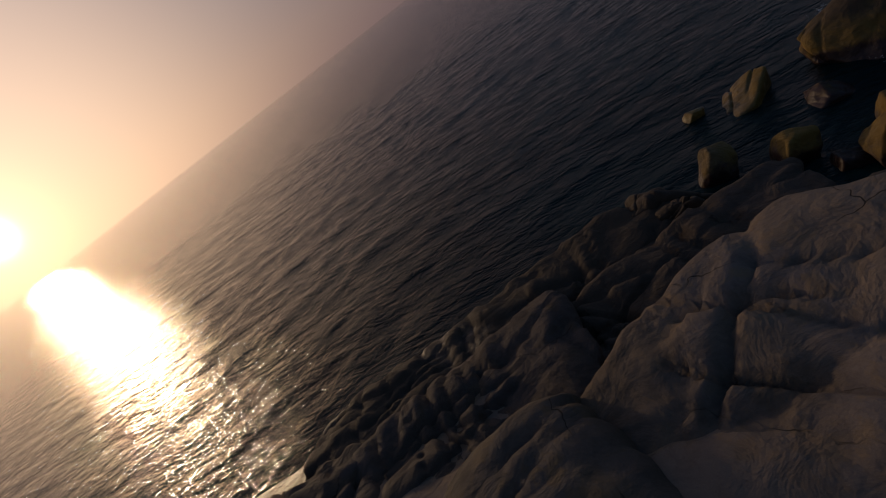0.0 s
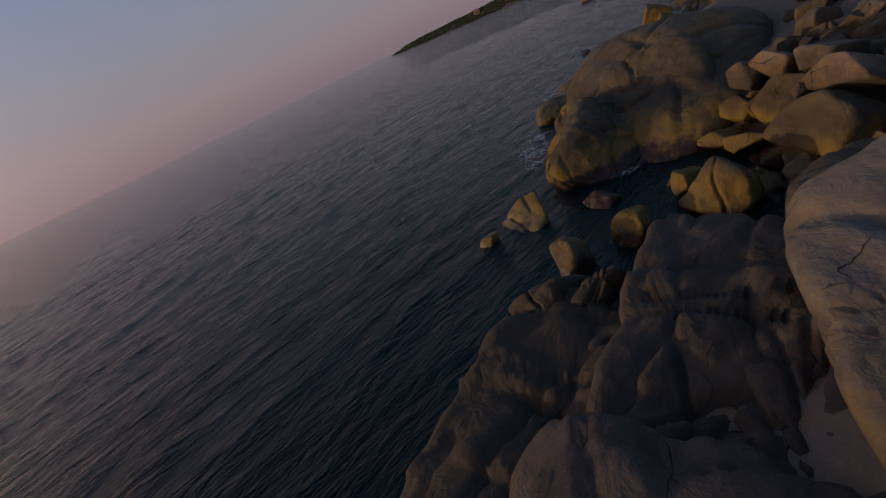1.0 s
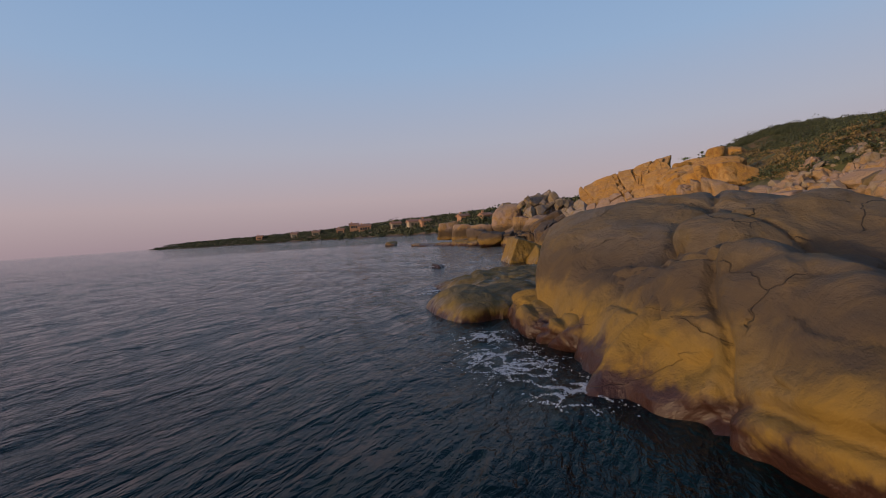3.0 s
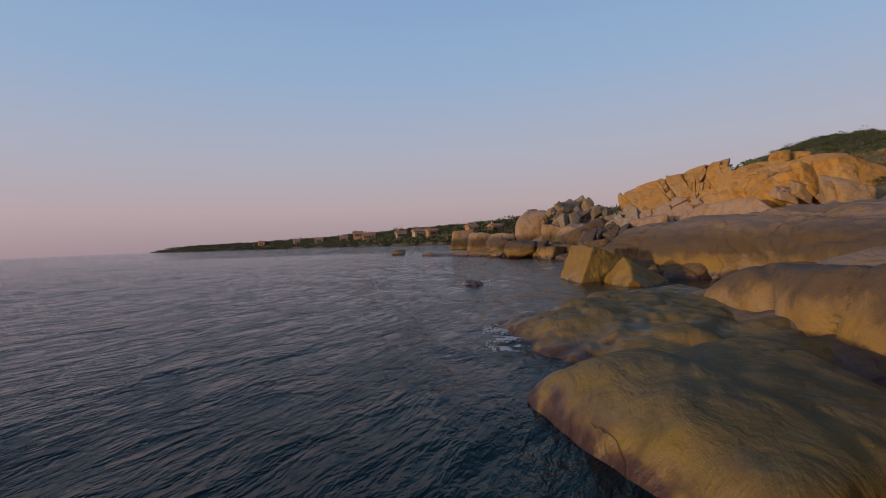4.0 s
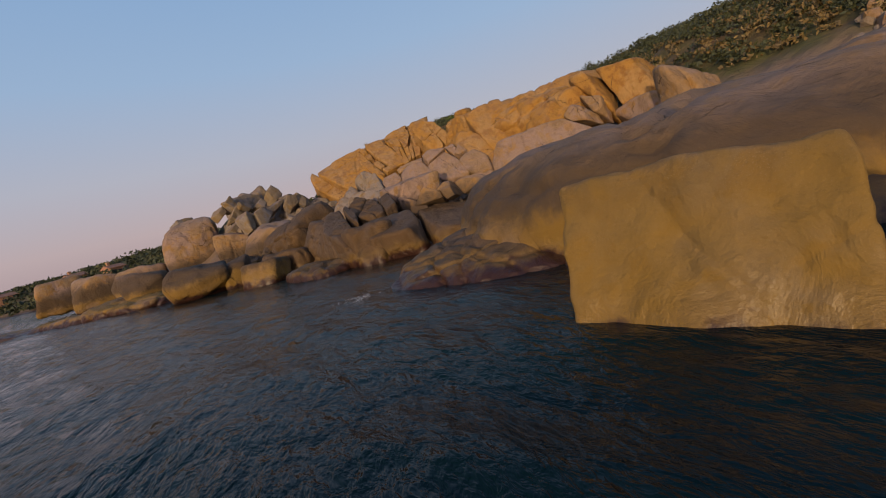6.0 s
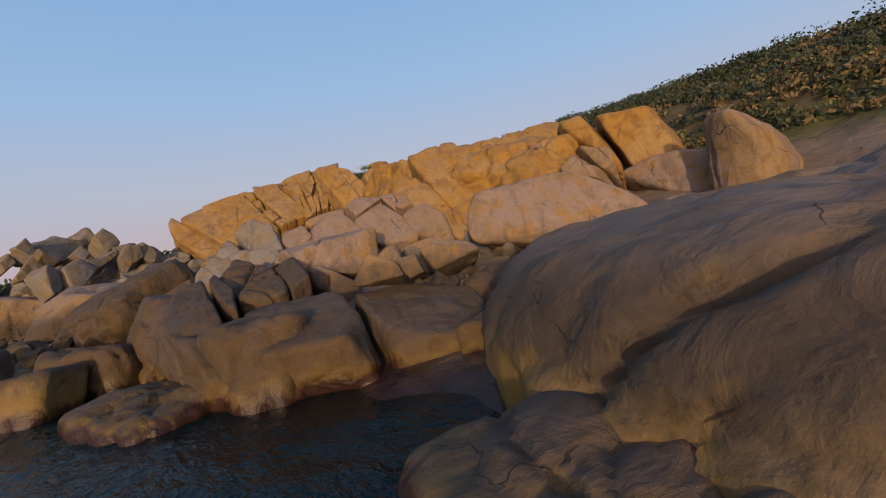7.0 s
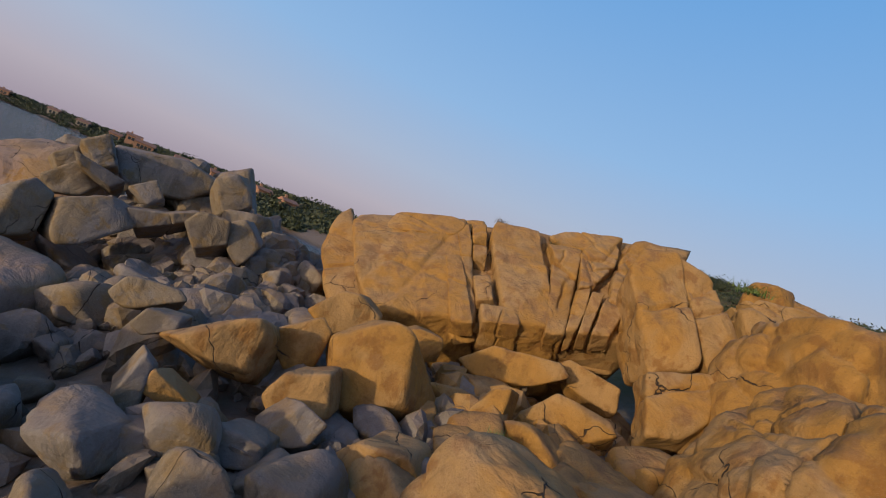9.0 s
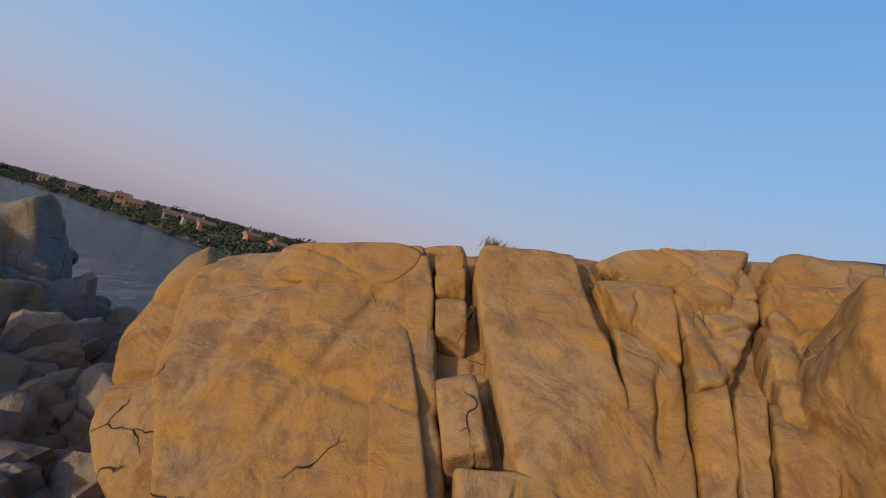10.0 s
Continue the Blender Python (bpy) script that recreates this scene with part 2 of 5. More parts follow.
def granite(name, pale, warm, stain, tide=True, joints=0.55, yellow=0.85, black=2.0, weed_top=0.30, top_pink=0.5, wear=1.0):
    """Weathered coastal granite: crystals, blotches, iron stain, and the wet band of the shore."""
    m, nt, bsdf = nodes_for(name)
    geo = nt.nodes.new("ShaderNodeNewGeometry")
    pos = geo.outputs["Position"]
    big = tex_noise(nt, pos, 0.55, 4, 0.55, 0.4)
    mid = tex_noise(nt, pos, 2.6, 6, 0.62, 0.3)
    fine = tex_noise(nt, pos, 34.0, 4, 0.7)
    grain = tex_noise(nt, pos, 140.0, 2, 0.5)
    col = blend(nt, span(nt, big, 0.45, 0.55), pale, warm)
    col = blend(nt, mathn(nt, "MULTIPLY", span(nt, mid, 0.50, 0.62), 0.85), col, stain)
    dark = tuple(0.30 * c for c in pale)
    col = blend(nt, mathn(nt, "MULTIPLY", span(nt, tex_noise(nt, pos, 1.3, 8, 0.72, 1.4), 0.53, 0.68), 0.55 * wear), col, dark)
    mp = nt.nodes.new("ShaderNodeMapping")
    mp.inputs["Scale"].default_value = (2.2, 2.2, 0.3)
    nt.links.new(pos, mp.inputs["Vector"])
    col = blend(nt, mathn(nt, "MULTIPLY", span(nt, tex_noise(nt, mp.outputs[0], 1.0, 5, 0.65, 0.6), 0.50, 0.66), 0.5 * wear), col, tuple(0.42 * c for c in warm))
    col = blend(nt, mathn(nt, "MULTIPLY", span(nt, tex_noise(nt, pos, 9.0, 6, 0.7), 0.56, 0.70), 0.35 * wear), col, tuple(min(1.0, 1.75 * c) for c in pale))
    col = blend(nt, mathn(nt, "MULTIPLY", span(nt, fine, 0.52, 0.70), 0.45), col, tuple(0.45 * c for c in warm))
    col = blend(nt, mathn(nt, "MULTIPLY", span(nt, grain, 0.58, 0.70), 0.22 * wear), col, (0.50, 0.45, 0.38))
    # paler pink blended in where the surface faces up, its edge broken by noise
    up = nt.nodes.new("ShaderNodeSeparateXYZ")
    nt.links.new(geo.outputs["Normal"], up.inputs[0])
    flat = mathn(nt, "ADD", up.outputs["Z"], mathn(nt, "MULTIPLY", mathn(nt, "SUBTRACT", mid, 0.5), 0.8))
    col = blend(nt, mathn(nt, "MULTIPLY", span(nt, flat, 0.45, 0.85), top_pink), col, tuple(1.08 * c for c in (max(pale), 0.72 * max(pale), 0.60 * max(pale))))
    # hairline joints
    warp = nt.nodes.new("ShaderNodeVectorMath")
    warp.operation = "ADD"
    wn = nt.nodes.new("ShaderNodeTexNoise")
    wn.inputs["Scale"].default_value, wn.inputs["Detail"].default_value = 0.9, 4.0
    nt.links.new(pos, wn.inputs["Vector"])
    ws = nt.nodes.new("ShaderNodeVectorMath")
    ws.operation = "SCALE"
    ws.inputs["Scale"].default_value = 1.1
    nt.links.new(wn.outputs["Color"], ws.inputs[0])
    nt.links.new(pos, warp.inputs[0])
    nt.links.new(ws.outputs[0], warp.inputs[1])
    vor = nt.nodes.new("ShaderNodeTexVoronoi")
    vor.feature = "DISTANCE_TO_EDGE"
    vor.inputs["Scale"].default_value = joints
    nt.links.new(warp.outputs[0], vor.inputs["Vector"])
    if joints <= 0:
        vor.inputs["Scale"].default_value = 0.01
    open_joint = mathn(nt, "MAXIMUM", span(nt, vor.outputs["Distance"], 0.001, 0.005), span(nt, tex_noise(nt, pos, 0.8, 2), 0.60, 0.50))
    col = blend(nt, mathn(nt, "SUBTRACT", 1.0, open_joint), col, (0.025, 0.018, 0.014))
    if tide:
        sep = nt.nodes.new("ShaderNodeSeparateXYZ")
        nt.links.new(pos, sep.inputs[0])
        z = mathn(nt, "ADD", sep.outputs["Z"], mathn(nt, "MULTIPLY", mathn(nt, "SUBTRACT", mid, 0.5), 0.9))
        # black lichen above, yellow band below, weed at the water
        band = mathn(nt, "MULTIPLY", span(nt, z, yellow - 0.5, yellow - 0.1), mathn(nt, "SUBTRACT", 1.0, span(nt, z, black - 0.7, black)))
        col = blend(nt, mathn(nt, "MULTIPLY", band, 0.9), col, (0.050, 0.034, 0.022))
        ochre = mathn(nt, "SUBTRACT", 1.0, span(nt, z, yellow - 0.45, yellow))
        patch = span(nt, tex_noise(nt, pos, 0.7, 5, 0.6, 0.5), 0.30, 0.60)
        col = blend(nt, mathn(nt, "MULTIPLY", ochre, mathn(nt, "MULTIPLY_ADD", patch, 0.55, 0.35)), col, (0.155, 0.092, 0.017))
        weed = mathn(nt, "SUBTRACT", 1.0, span(nt, z, weed_top - 0.24, weed_top))
        col = blend(nt, weed, col, (0.030, 0.013, 0.010))
        wet = mathn(nt, "SUBTRACT", 1.0, span(nt, z, 0.1, 0.4))
        nt.links.new(mathn(nt, "SUBTRACT", 0.86, mathn(nt, "MULTIPLY", wet, 0.5)), bsdf.inputs["Roughness"])
    else:
        bsdf.inputs["Roughness"].default_value = 0.88
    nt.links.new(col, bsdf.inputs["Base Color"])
    bsdf.inputs["Specular IOR Level"].default_value = 0.3
    b0 = bump(nt, bsdf, open_joint, 0.8, 0.05)
    b1 = bump(nt, bsdf, tex_noise(nt, pos, 1.7, 7, 0.52, 0.5), 0.7, 0.20, b0)
    b2 = bump(nt, bsdf, tex_noise(nt, pos, 11.0, 6, 0.65, 0.4), 0.4, 0.03, b1)
    bump(nt, bsdf, fine, 0.4, 0.012, b2)
    return m


def plain(name, col, rough=0.8, var=0.25, scale=3.0, relief=0.02):
    m, nt, bsdf = nodes_for(name)
    geo = nt.nodes.new("ShaderNodeNewGeometry")
    f = tex_noise(nt, geo.outputs["Position"], scale, 6, 0.65)
    c = blend(nt, span(nt, f, 0.3, 0.7), tuple(x * (1 - var) for x in col), tuple(min(1, x * (1 + var)) for x in col))
    nt.links.new(c, bsdf.inputs["Base Color"])
    bsdf.inputs["Roughness"].default_value = rough
    if relief:
        bump(nt, bsdf, f, 0.4, relief)
    return m


def leafy(name, dark, light):
    m, nt, bsdf = nodes_for(name)
    geo = nt.nodes.new("ShaderNodeNewGeometry")
    f = tex_noise(nt, geo.outputs["Position"], 0.35, 3)
    c = blend(nt, span(nt, f, 0.35, 0.65), dark, light)
    c = blend(nt, mathn(nt, "MULTIPLY", geo.outputs["Random Per Island"], 0.4), c, tuple(1.6 * x for x in light))
    nt.links.new(c, bsdf.inputs["Base Color"])
    bsdf.inputs["Roughness"].default_value = 0.7
    return m


def sea_material():
    m, nt, bsdf = nodes_for("sea_water")
    geo = nt.nodes.new("ShaderNodeNewGeometry")
    pos = geo.outputs["Position"]
    mp = nt.nodes.new("ShaderNodeMapping")
    mp.inputs["Rotation"].default_value = (0, 0, radians(28))
    mp.inputs["Scale"].default_value = (0.42, 1.0, 1.0)
    nt.links.new(pos, mp.inputs["Vector"])
    v = mp.outputs[0]
    swell = tex_noise(nt, v, 1.1, 2, 0.5, 0.2)
    ripple = tex_noise(nt, v, 4.2, 3, 0.55, 0.5)
    small = tex_noise(nt, v, 14.0, 3, 0.6, 0.4)
    deep = tex_noise(nt, pos, 0.12, 3)
    nt.links.new(blend(nt, span(nt, deep, 0.35, 0.65), (0.0010, 0.0066, 0.0080), (0.0024, 0.0150, 0.0165)), bsdf.inputs["Base Color"])
    bsdf.inputs["Roughness"].default_value = 0.06
    bsdf.inputs["IOR"].default_value = 1.333
    bsdf.inputs["Specular IOR Level"].default_value = 0.15
    b = bump(nt, bsdf, swell, 1.0, 0.17)
    b = bump(nt, bsdf, ripple, 1.0, 0.08, b)
    bump(nt, bsdf, small, 1.0, 0.03, b)
    return m


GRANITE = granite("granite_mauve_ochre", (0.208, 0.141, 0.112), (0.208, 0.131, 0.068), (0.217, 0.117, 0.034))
GRANITE_YELLOW = granite("granite_yellow", (0.135, 0.098, 0.055), (0.140, 0.092, 0.033), (0.145, 0.085, 0.018), yellow=1.25, black=1.3, weed_top=0.05, top_pink=0.2, joints=0.0, wear=0.6)
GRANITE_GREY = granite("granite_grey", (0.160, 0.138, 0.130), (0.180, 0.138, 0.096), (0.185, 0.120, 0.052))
GRANITE_DARK = granite("granite_dark_brown", (0.062, 0.046, 0.042), (0.056, 0.039, 0.030), (0.060, 0.038, 0.022), yellow=0.15, black=1.2, top_pink=0.2)
# brown stone, darkened further so the ledge's shade is in its colour
GRANITE_BROWN = granite("granite_brown", (0.075, 0.050, 0.035), (0.072, 0.042, 0.020), (0.070, 0.038, 0.012), yellow=0.5, black=0.6, top_pink=0.25)
GRANITE_OLIVE = granite("granite_olive_brown", (0.100, 0.076, 0.050), (0.098, 0.066, 0.028), (0.098, 0.060, 0.015), yellow=1.0, black=1.7, weed_top=0.42, top_pink=0.2)
GRANITE_SHELF = granite("granite_shelf", (0.078, 0.061, 0.024), (0.074, 0.053, 0.013), (0.105, 0.072, 0.010), yellow=0.42, black=0.3, weed_top=0.22, top_pink=0.15)
GRANITE_SLAB = granite("granite_slab", (0.150, 0.106, 0.086), (0.142, 0.092, 0.052), (0.142, 0.082, 0.028), yellow=0.9, black=1.9, top_pink=0.35)
GRANITE_POINT = granite("granite_point", (0.084, 0.070, 0.062), (0.092, 0.070, 0.046), (0.094, 0.061, 0.026), weed_top=0.4, top_pink=0.3)
GRANITE_ORANGE = granite("granite_orange", (0.270, 0.158, 0.060), (0.265, 0.136, 0.030), (0.180, 0.084, 0.020), tide=False, top_pink=0.15, wear=0.5)
def ground_material():
    m = granite("ground_granite_soil", (0.15, 0.11, 0.08), (0.16, 0.105, 0.055), (0.16, 0.095, 0.035), yellow=0.3, black=0.8)
    nt = m.node_tree
    bsdf = next(n for n in nt.nodes if n.type == "BSDF_PRINCIPLED")
    rock_col = bsdf.inputs["Base Color"].links[0].from_socket
    geo = nt.nodes.new("ShaderNodeNewGeometry")
    pos = geo.outputs["Position"]
    sep = nt.nodes.new("ShaderNodeSeparateXYZ")
    nt.links.new(pos, sep.inputs[0])
    soil = blend(nt, span(nt, tex_noise(nt, pos, 0.25, 5, 0.6), 0.4, 0.62), (0.085, 0.050, 0.022), (0.060, 0.060, 0.018))
    soil = blend(nt, mathn(nt, "MULTIPLY", span(nt, tex_noise(nt, pos, 1.8, 6, 0.7), 0.5, 0.7), 0.6), soil, (0.14, 0.095, 0.04))
    high = span(nt, mathn(nt, "ADD", sep.outputs["Z"], mathn(nt, "MULTIPLY", tex_noise(nt, pos, 0.5, 4), 1.4)), 3.3, 4.1)
    nt.links.new(blend(nt, high, rock_col, soil), bsdf.inputs["Base Color"])
    return m


GROUND = ground_material()
SEA = sea_material()
FOLIAGE = leafy("maquis_leaves", (0.014, 0.022, 0.007), (0.032, 0.038, 0.012))
DRY = leafy("dry_grass", (0.075, 0.052, 0.020), (0.125, 0.085, 0.03))


# ---------------------------------------------------------------- ground, sea
COAST_X = (-400, -60, -10, -5, 0, 3, 5, 6.5, 8, 9.5, 13, 14.5, 18.3, 20, 22, 25, 28.5, 31, 34, 37, 41, 47, 52, 60, 66, 72, 85, 110, 150, 190, 260, 440, 4000)
COAST_Y = (-20, 10, 9.0, 10.5, 11.2, 10.2, 9.0, 9.5, 12, 14.5, 16.5, 18.8, 19.8, 17.8, 16.3, 16.4, 18.6, 20.8, 20.0, 19.8, 21.3, 25.8, 28.5, 31, 27, 20, 16, 30, 62, 106, 195, 560, 565)


def ground_height(x, y):
    x, y = np.asarray(x, float), np.asarray(y, float)
    c = np.interp(x, COAST_X, COAST_Y)
    d = (c - y) * np.where(x > 100, 0.72, 0.88)
    p = np.stack([x, y, 0 * x], -1).reshape(-1, 3)
    shelf = np.where(d > 0, 3.0 * (1 - np.exp(-np.maximum(d, 0) / 8.0)), 0.42 * d)
    shelf = np.where(d < 0, np.maximum(shelf, -6.0), shelf)
    east = smooth(24, 36, x) * smooth(190, 120, x)
    hill_near = np.interp(x, (-30, 0, 25), (3.5, 5.0, 8.0)) * smooth(7, -13, y) * (1 - east) * smooth(230, 150, x)
    hill_near = hill_near + east * (3.3 * smooth(11, 2, y) + np.interp(x, (30, 45, 70, 110), (3.5, 4.1, 4.7, 5.3)) * smooth(3, -15, y) + 1.5 * smooth(-14, -50, y))
    hill_far = (5.0 - 2.0 * smooth(180, 330, x)) * smooth(0, 30, d) * smooth(70, 110, x)
    n = (0.35 * fbm(p * 0.35, 3, 4) * smooth(-1, 3, d).reshape(-1)).reshape(x.shape)
    m = (1.4 * fbm(p * 0.03, 8, 4)).reshape(x.shape) * np.minimum(smooth(15, 50, d), 0.25 + smooth(120, 60, x))
    # bedrock heaps under the seaward outcrop, beside the crag and behind the ridge
    heap = 2.5 * np.exp(-((x - 58.6) / 3.6) ** 2 - ((y - 23.8) / 3.6) ** 2) + 1.1 * np.exp(-((x - 56.3) / 3.2) ** 2 - ((y - 19.5) / 3.0) ** 2)
    heap = heap + 1.5 * np.exp(-((x - 61.5) / 6.5) ** 2 - ((y - 2.8) / 4.2) ** 2)
    return shelf + hill_near + hill_far + heap + n + m - 0.25


def axis(lo, hi, step, far, grow=1.16):
    a = list(np.arange(lo, hi + 1e-6, step))
    s = step
    while a[-1] < far:
        s *= grow
        a.append(a[-1] + s)
    s = step
    while a[0] > -far:
        s *= grow
        a.insert(0, a[0] - s)
    return np.array(a)


def grid_mesh(name, xs, ys, zf, mat):
    X, Y = np.meshgrid(xs, ys)
    v = np.stack([X, Y, zf(X, Y)], -1).reshape(-1, 3)
    nx, ny = len(xs), len(ys)
    i = (np.arange(ny - 1)[:, None] * nx + np.arange(nx - 1)[None, :]).reshape(-1)
    f = np.stack([i, i + 1, i + nx + 1, i + nx], -1)
    return new(name, mesh_of(name, v, f, mat))


tagged(grid_mesh("ground", axis(-12, 64, 0.25, 4300, 1.12), axis(-8, 32, 0.25, 4300, 1.12), ground_height, GROUND),
       "granite bedrock shore rising into a scrub-covered hill", "ground", kind="structure")


def sea_height(x, y):
    p = np.stack([x * 0.9 + y * 0.5, y * 0.9 - x * 0.5, 0 * x], -1).reshape(-1, 3)
    near = smooth(90, 45, np.hypot(x - 25, y - 25))
    h = 0.035 * fbm(p * (0.35, 0.9, 1), 21, 2) + 0.018 * fbm(p * (1.1, 2.8, 1), 22, 2)
    return h.reshape(x.shape) * near


tagged(grid_mesh("water", axis(-14, 68, 0.2, 4400, 1.14), axis(6, 48, 0.2, 4400, 1.14), sea_height, SEA),
       "dark teal sea with small wind ripples", "sea", kind="structure")


# ---------------------------------------------------------------- large rock masses, from the west point eastwards
west = outcrop("rock_point", 0.0, 6.0, -0.5, "grey-brown cracked granite point sloping into the sea")
SEAWORN = dict(mat=GRANITE_DARK, cracks=5, grooves=0.14, joints=(2.4, 0.8, 1.2), depth=0.10, step=0.12, sharp=12.0, facets=5)
SMOOTH = dict(mat=GRANITE_POINT, cracks=9, crack_depth=0.14, joints=(6.0, 1.9, 3.0), depth=0.05, step=0.06, sharp=12.0, facets=5, rough=0.03)
block(west, -0.95, 9.8, -0.25, 2.9, 1.5, 0.75, 8, 31, 6, **SEAWORN)
block(west, -4.8, 9.3, -0.25, 2.6, 1.7, 0.75, 12, 32, 6, **SEAWORN)
block(west, 1.6, 9.3, -0.25, 1.7, 1.1, 0.80, -35, 33, 6, **SEAWORN)
block(west, 0.2, 8.5, -0.05, 2.7, 1.1, 0.9, 14, 34, 6, **SEAWORN)
block(west, -3.6, 7.4, 0.0, 2.6, 1.7, 1.1, 18, 35, 6, **SEAWORN)
block(west, 1.0, 5.7, 0.30, 2.6, 1.6, 1.3, 22, 36, 6, **{**SMOOTH, "mat": GRANITE_GREY})
block(west, -2.6, 4.6, 0.4, 2.4, 2.0, 1.5, 15, 37, 6, **SMOOTH)
block(west, 3.7, 6.4, 0.0, 1.7, 1.9, 1.15, -15, 38, 6, **{**SMOOTH, "mat": GRANITE_GREY})
block(west, 6.3, 5.2, 0.2, 1.9, 1.7, 1.15, 25, 48, 6, **SMOOTH)
block(west, 0.2, 7.3, 0.05, 2.3, 0.85, 0.85, 16, 49, 6, **SEAWORN)
block(west, 1.8, 3.2, 0.6, 2.2, 1.8, 1.5, 5, 39, 6, **SMOOTH)
block(west, -6.5, 5.6, 0.1, 2.2, 2.4, 1.2, 30, 40, 6, **SEAWORN)

dome = outcrop("rock_dome", 11.0, 13.6, -0.5, "large smooth ochre-grey granite dome standing in the shallows")
block(dome, 11.2, 13.5, -0.30, 4.3, 3.1, 2.15, 14, 41, 6, GRANITE_OLIVE, cracks=6, sharp=4.0, facets=5, skew=0.08, ry=-11)
block(dome, 11.6, 16.1, -0.2, 2.1, 1.3, 0.75, 22, 45, 6, GRANITE_OLIVE, cracks=5, sharp=10.0, joints=(0.9, 0.8, 0.6), depth=0.08, step=0.10)

shelf = outcrop("rock_platform", 16.0, 17.5, -0.5, "low flat yellow-stained granite platform washed by the waves")
block(shelf, 16.5, 18.65, -0.22, 2.8, 2.0, 0.60, 18, 51, 7, GRANITE_SHELF, cracks=2, crack_depth=0.06, sharp=7.0, rough=0.10, facets=6, skew=0.2)
block(shelf, 13.6, 18.2, -0.12, 1.5, 1.5, 0.60, 40, 52, 6, GRANITE_SHELF, cracks=2, crack_depth=0.05, sharp=14.0, rough=0.04)
block(shelf, 19.8, 18.0, -0.28, 2.4, 1.5, 0.62, -10, 53, 6, GRANITE_SHELF, cracks=2, crack_depth=0.05, sharp=14.0, rough=0.05)
block(shelf, 21.8, 15.4, -0.25, 2.0, 1.5, 0.75, -10, 54, 6, cracks=4, sharp=12.0, joints=(1.8, 1.6, 1.0), depth=0.05, step=0.05)
block(shelf, 16.5, 15.4, -0.1, 3.2, 2.2, 0.9, 10, 55, 6, cracks=4, sharp=12.0, joints=(1.8, 1.6, 1.0), depth=0.05, step=0.05)

slab = outcrop("rock_slab", 30.0, 14.0, -0.5, "long whaleback granite slab with a yellow band above the sea")
block(slab, 30.6, 13.9, -0.05, 6.9, 5.4, 2.15, 36, 61, 6, GRANITE_SLAB, cracks=7, sharp=4.0, facets=5, skew=0.06, rough=0.05, joints=(3.6, 2.6, 1.4), depth=0.08, step=0.12)
block(slab, 25.6, 12.0, 0.15, 3.6, 3.0, 2.2, 14, 62, 6, GRANITE_SLAB, cracks=5, sharp=6.0, facets=5, rough=0.05, joints=(3.6, 2.6, 1.4), depth=0.08, step=0.12)
block(slab, 31.2, 19.6, -0.25, 2.0, 1.5, 0.85, 38, 63, 6, GRANITE_BROWN, cracks=4, sharp=10.0, joints=(1.6, 1.2, 1.0), depth=0.07, step=0.08)
block(slab, 27.4, 17.7, -0.2, 2.2, 0.8, 0.75, 33, 66, 6, GRANITE_BROWN, cracks=4, sharp=10.0, joints=(1.6, 1.2, 1.0), depth=0.07, step=0.08)

ledge = outcrop("rock_ledge", 38.0, 19.0, -0.5, "brown jointed granite ledge with deep open joints")
block(ledge, 38.8, 19.9, -0.1, 1.7, 0.75, 1.25, 10, 73, 6, GRANITE_BROWN, cracks=3, sharp=14.0, joints=(1.4, 1.2, 1.0), depth=0.08, step=0.10)
block(ledge, 41.8, 20.4, 0.2, 1.6, 0.9, 1.45, 20, 75, 6, GRANITE_BROWN, cracks=4, sharp=14.0, joints=(1.4, 1.2, 1.0), depth=0.08, step=0.10)
block(ledge, 47.2, 21.0, 0.9, 2.0, 1.5, 1.2, 20, 79, 6, GRANITE_BROWN, cracks=4, sharp=11.0, joints=(1.4, 1.2, 1.0), depth=0.08, step=0.10)
block(ledge, 39.0, 21.4, -0.5, 1.5, 0.9, 0.9, 20, 80, 5, GRANITE_BROWN, cracks=3, sharp=12.0, joints=(1.4, 1.2, 1.0), depth=0.08, step=0.10)
block(ledge, 43.2, 22.2, -0.1, 1.6, 1.1, 1.0, 40, 81, 5, GRANITE_BROWN, cracks=3, sharp=12.0, joints=(1.4, 1.2, 1.0), depth=0.08, step=0.10)



ridge = outcrop("rock_ridge", 44.0, 10.5, 1.5, "orange granite ridge of weathered slabs below the hill")
block(ridge, 42.3, 10.8, 3.55, 2.1, 1.6, 1.40, 20, 111, 6, GRANITE_ORANGE, cracks=6, joints=(1.0, 1.0, 0.7), depth=0.11, step=0.14)
block(ridge, 45.2, 10.6, 3.35, 2.0, 2.0, 1.40, 5, 112, 6, GRANITE_ORANGE, cracks=6, joints=(1.0, 1.0, 0.7), depth=0.11, step=0.14)
block(ridge, 48.5, 9.9, 3.55, 2.0, 2.0, 1.55, -5, 113, 6, GRANITE_ORANGE, cracks=6, joints=(1.0, 1.0, 0.7), depth=0.11, step=0.14)
block(ridge, 46.6, 13.2, 2.4, 1.6, 1.3, 1.0, 20, 114, 6, GRANITE_ORANGE, cracks=4, joints=(1.0, 1.0, 0.7), depth=0.11, step=0.14)
block(ridge, 51.8, 8.8, 4.35, 1.7, 1.6, 1.6, 20, 115, 6, GRANITE_ORANGE, cracks=5, joints=(1.0, 1.0, 0.7), depth=0.11, step=0.14)
block(ridge, 49.5, 12.4, 2.3, 1.1, 0.9, 0.7, 30, 116, 5, GRANITE_ORANGE, cracks=4, joints=(1.0, 1.0, 0.7), depth=0.11, step=0.14)
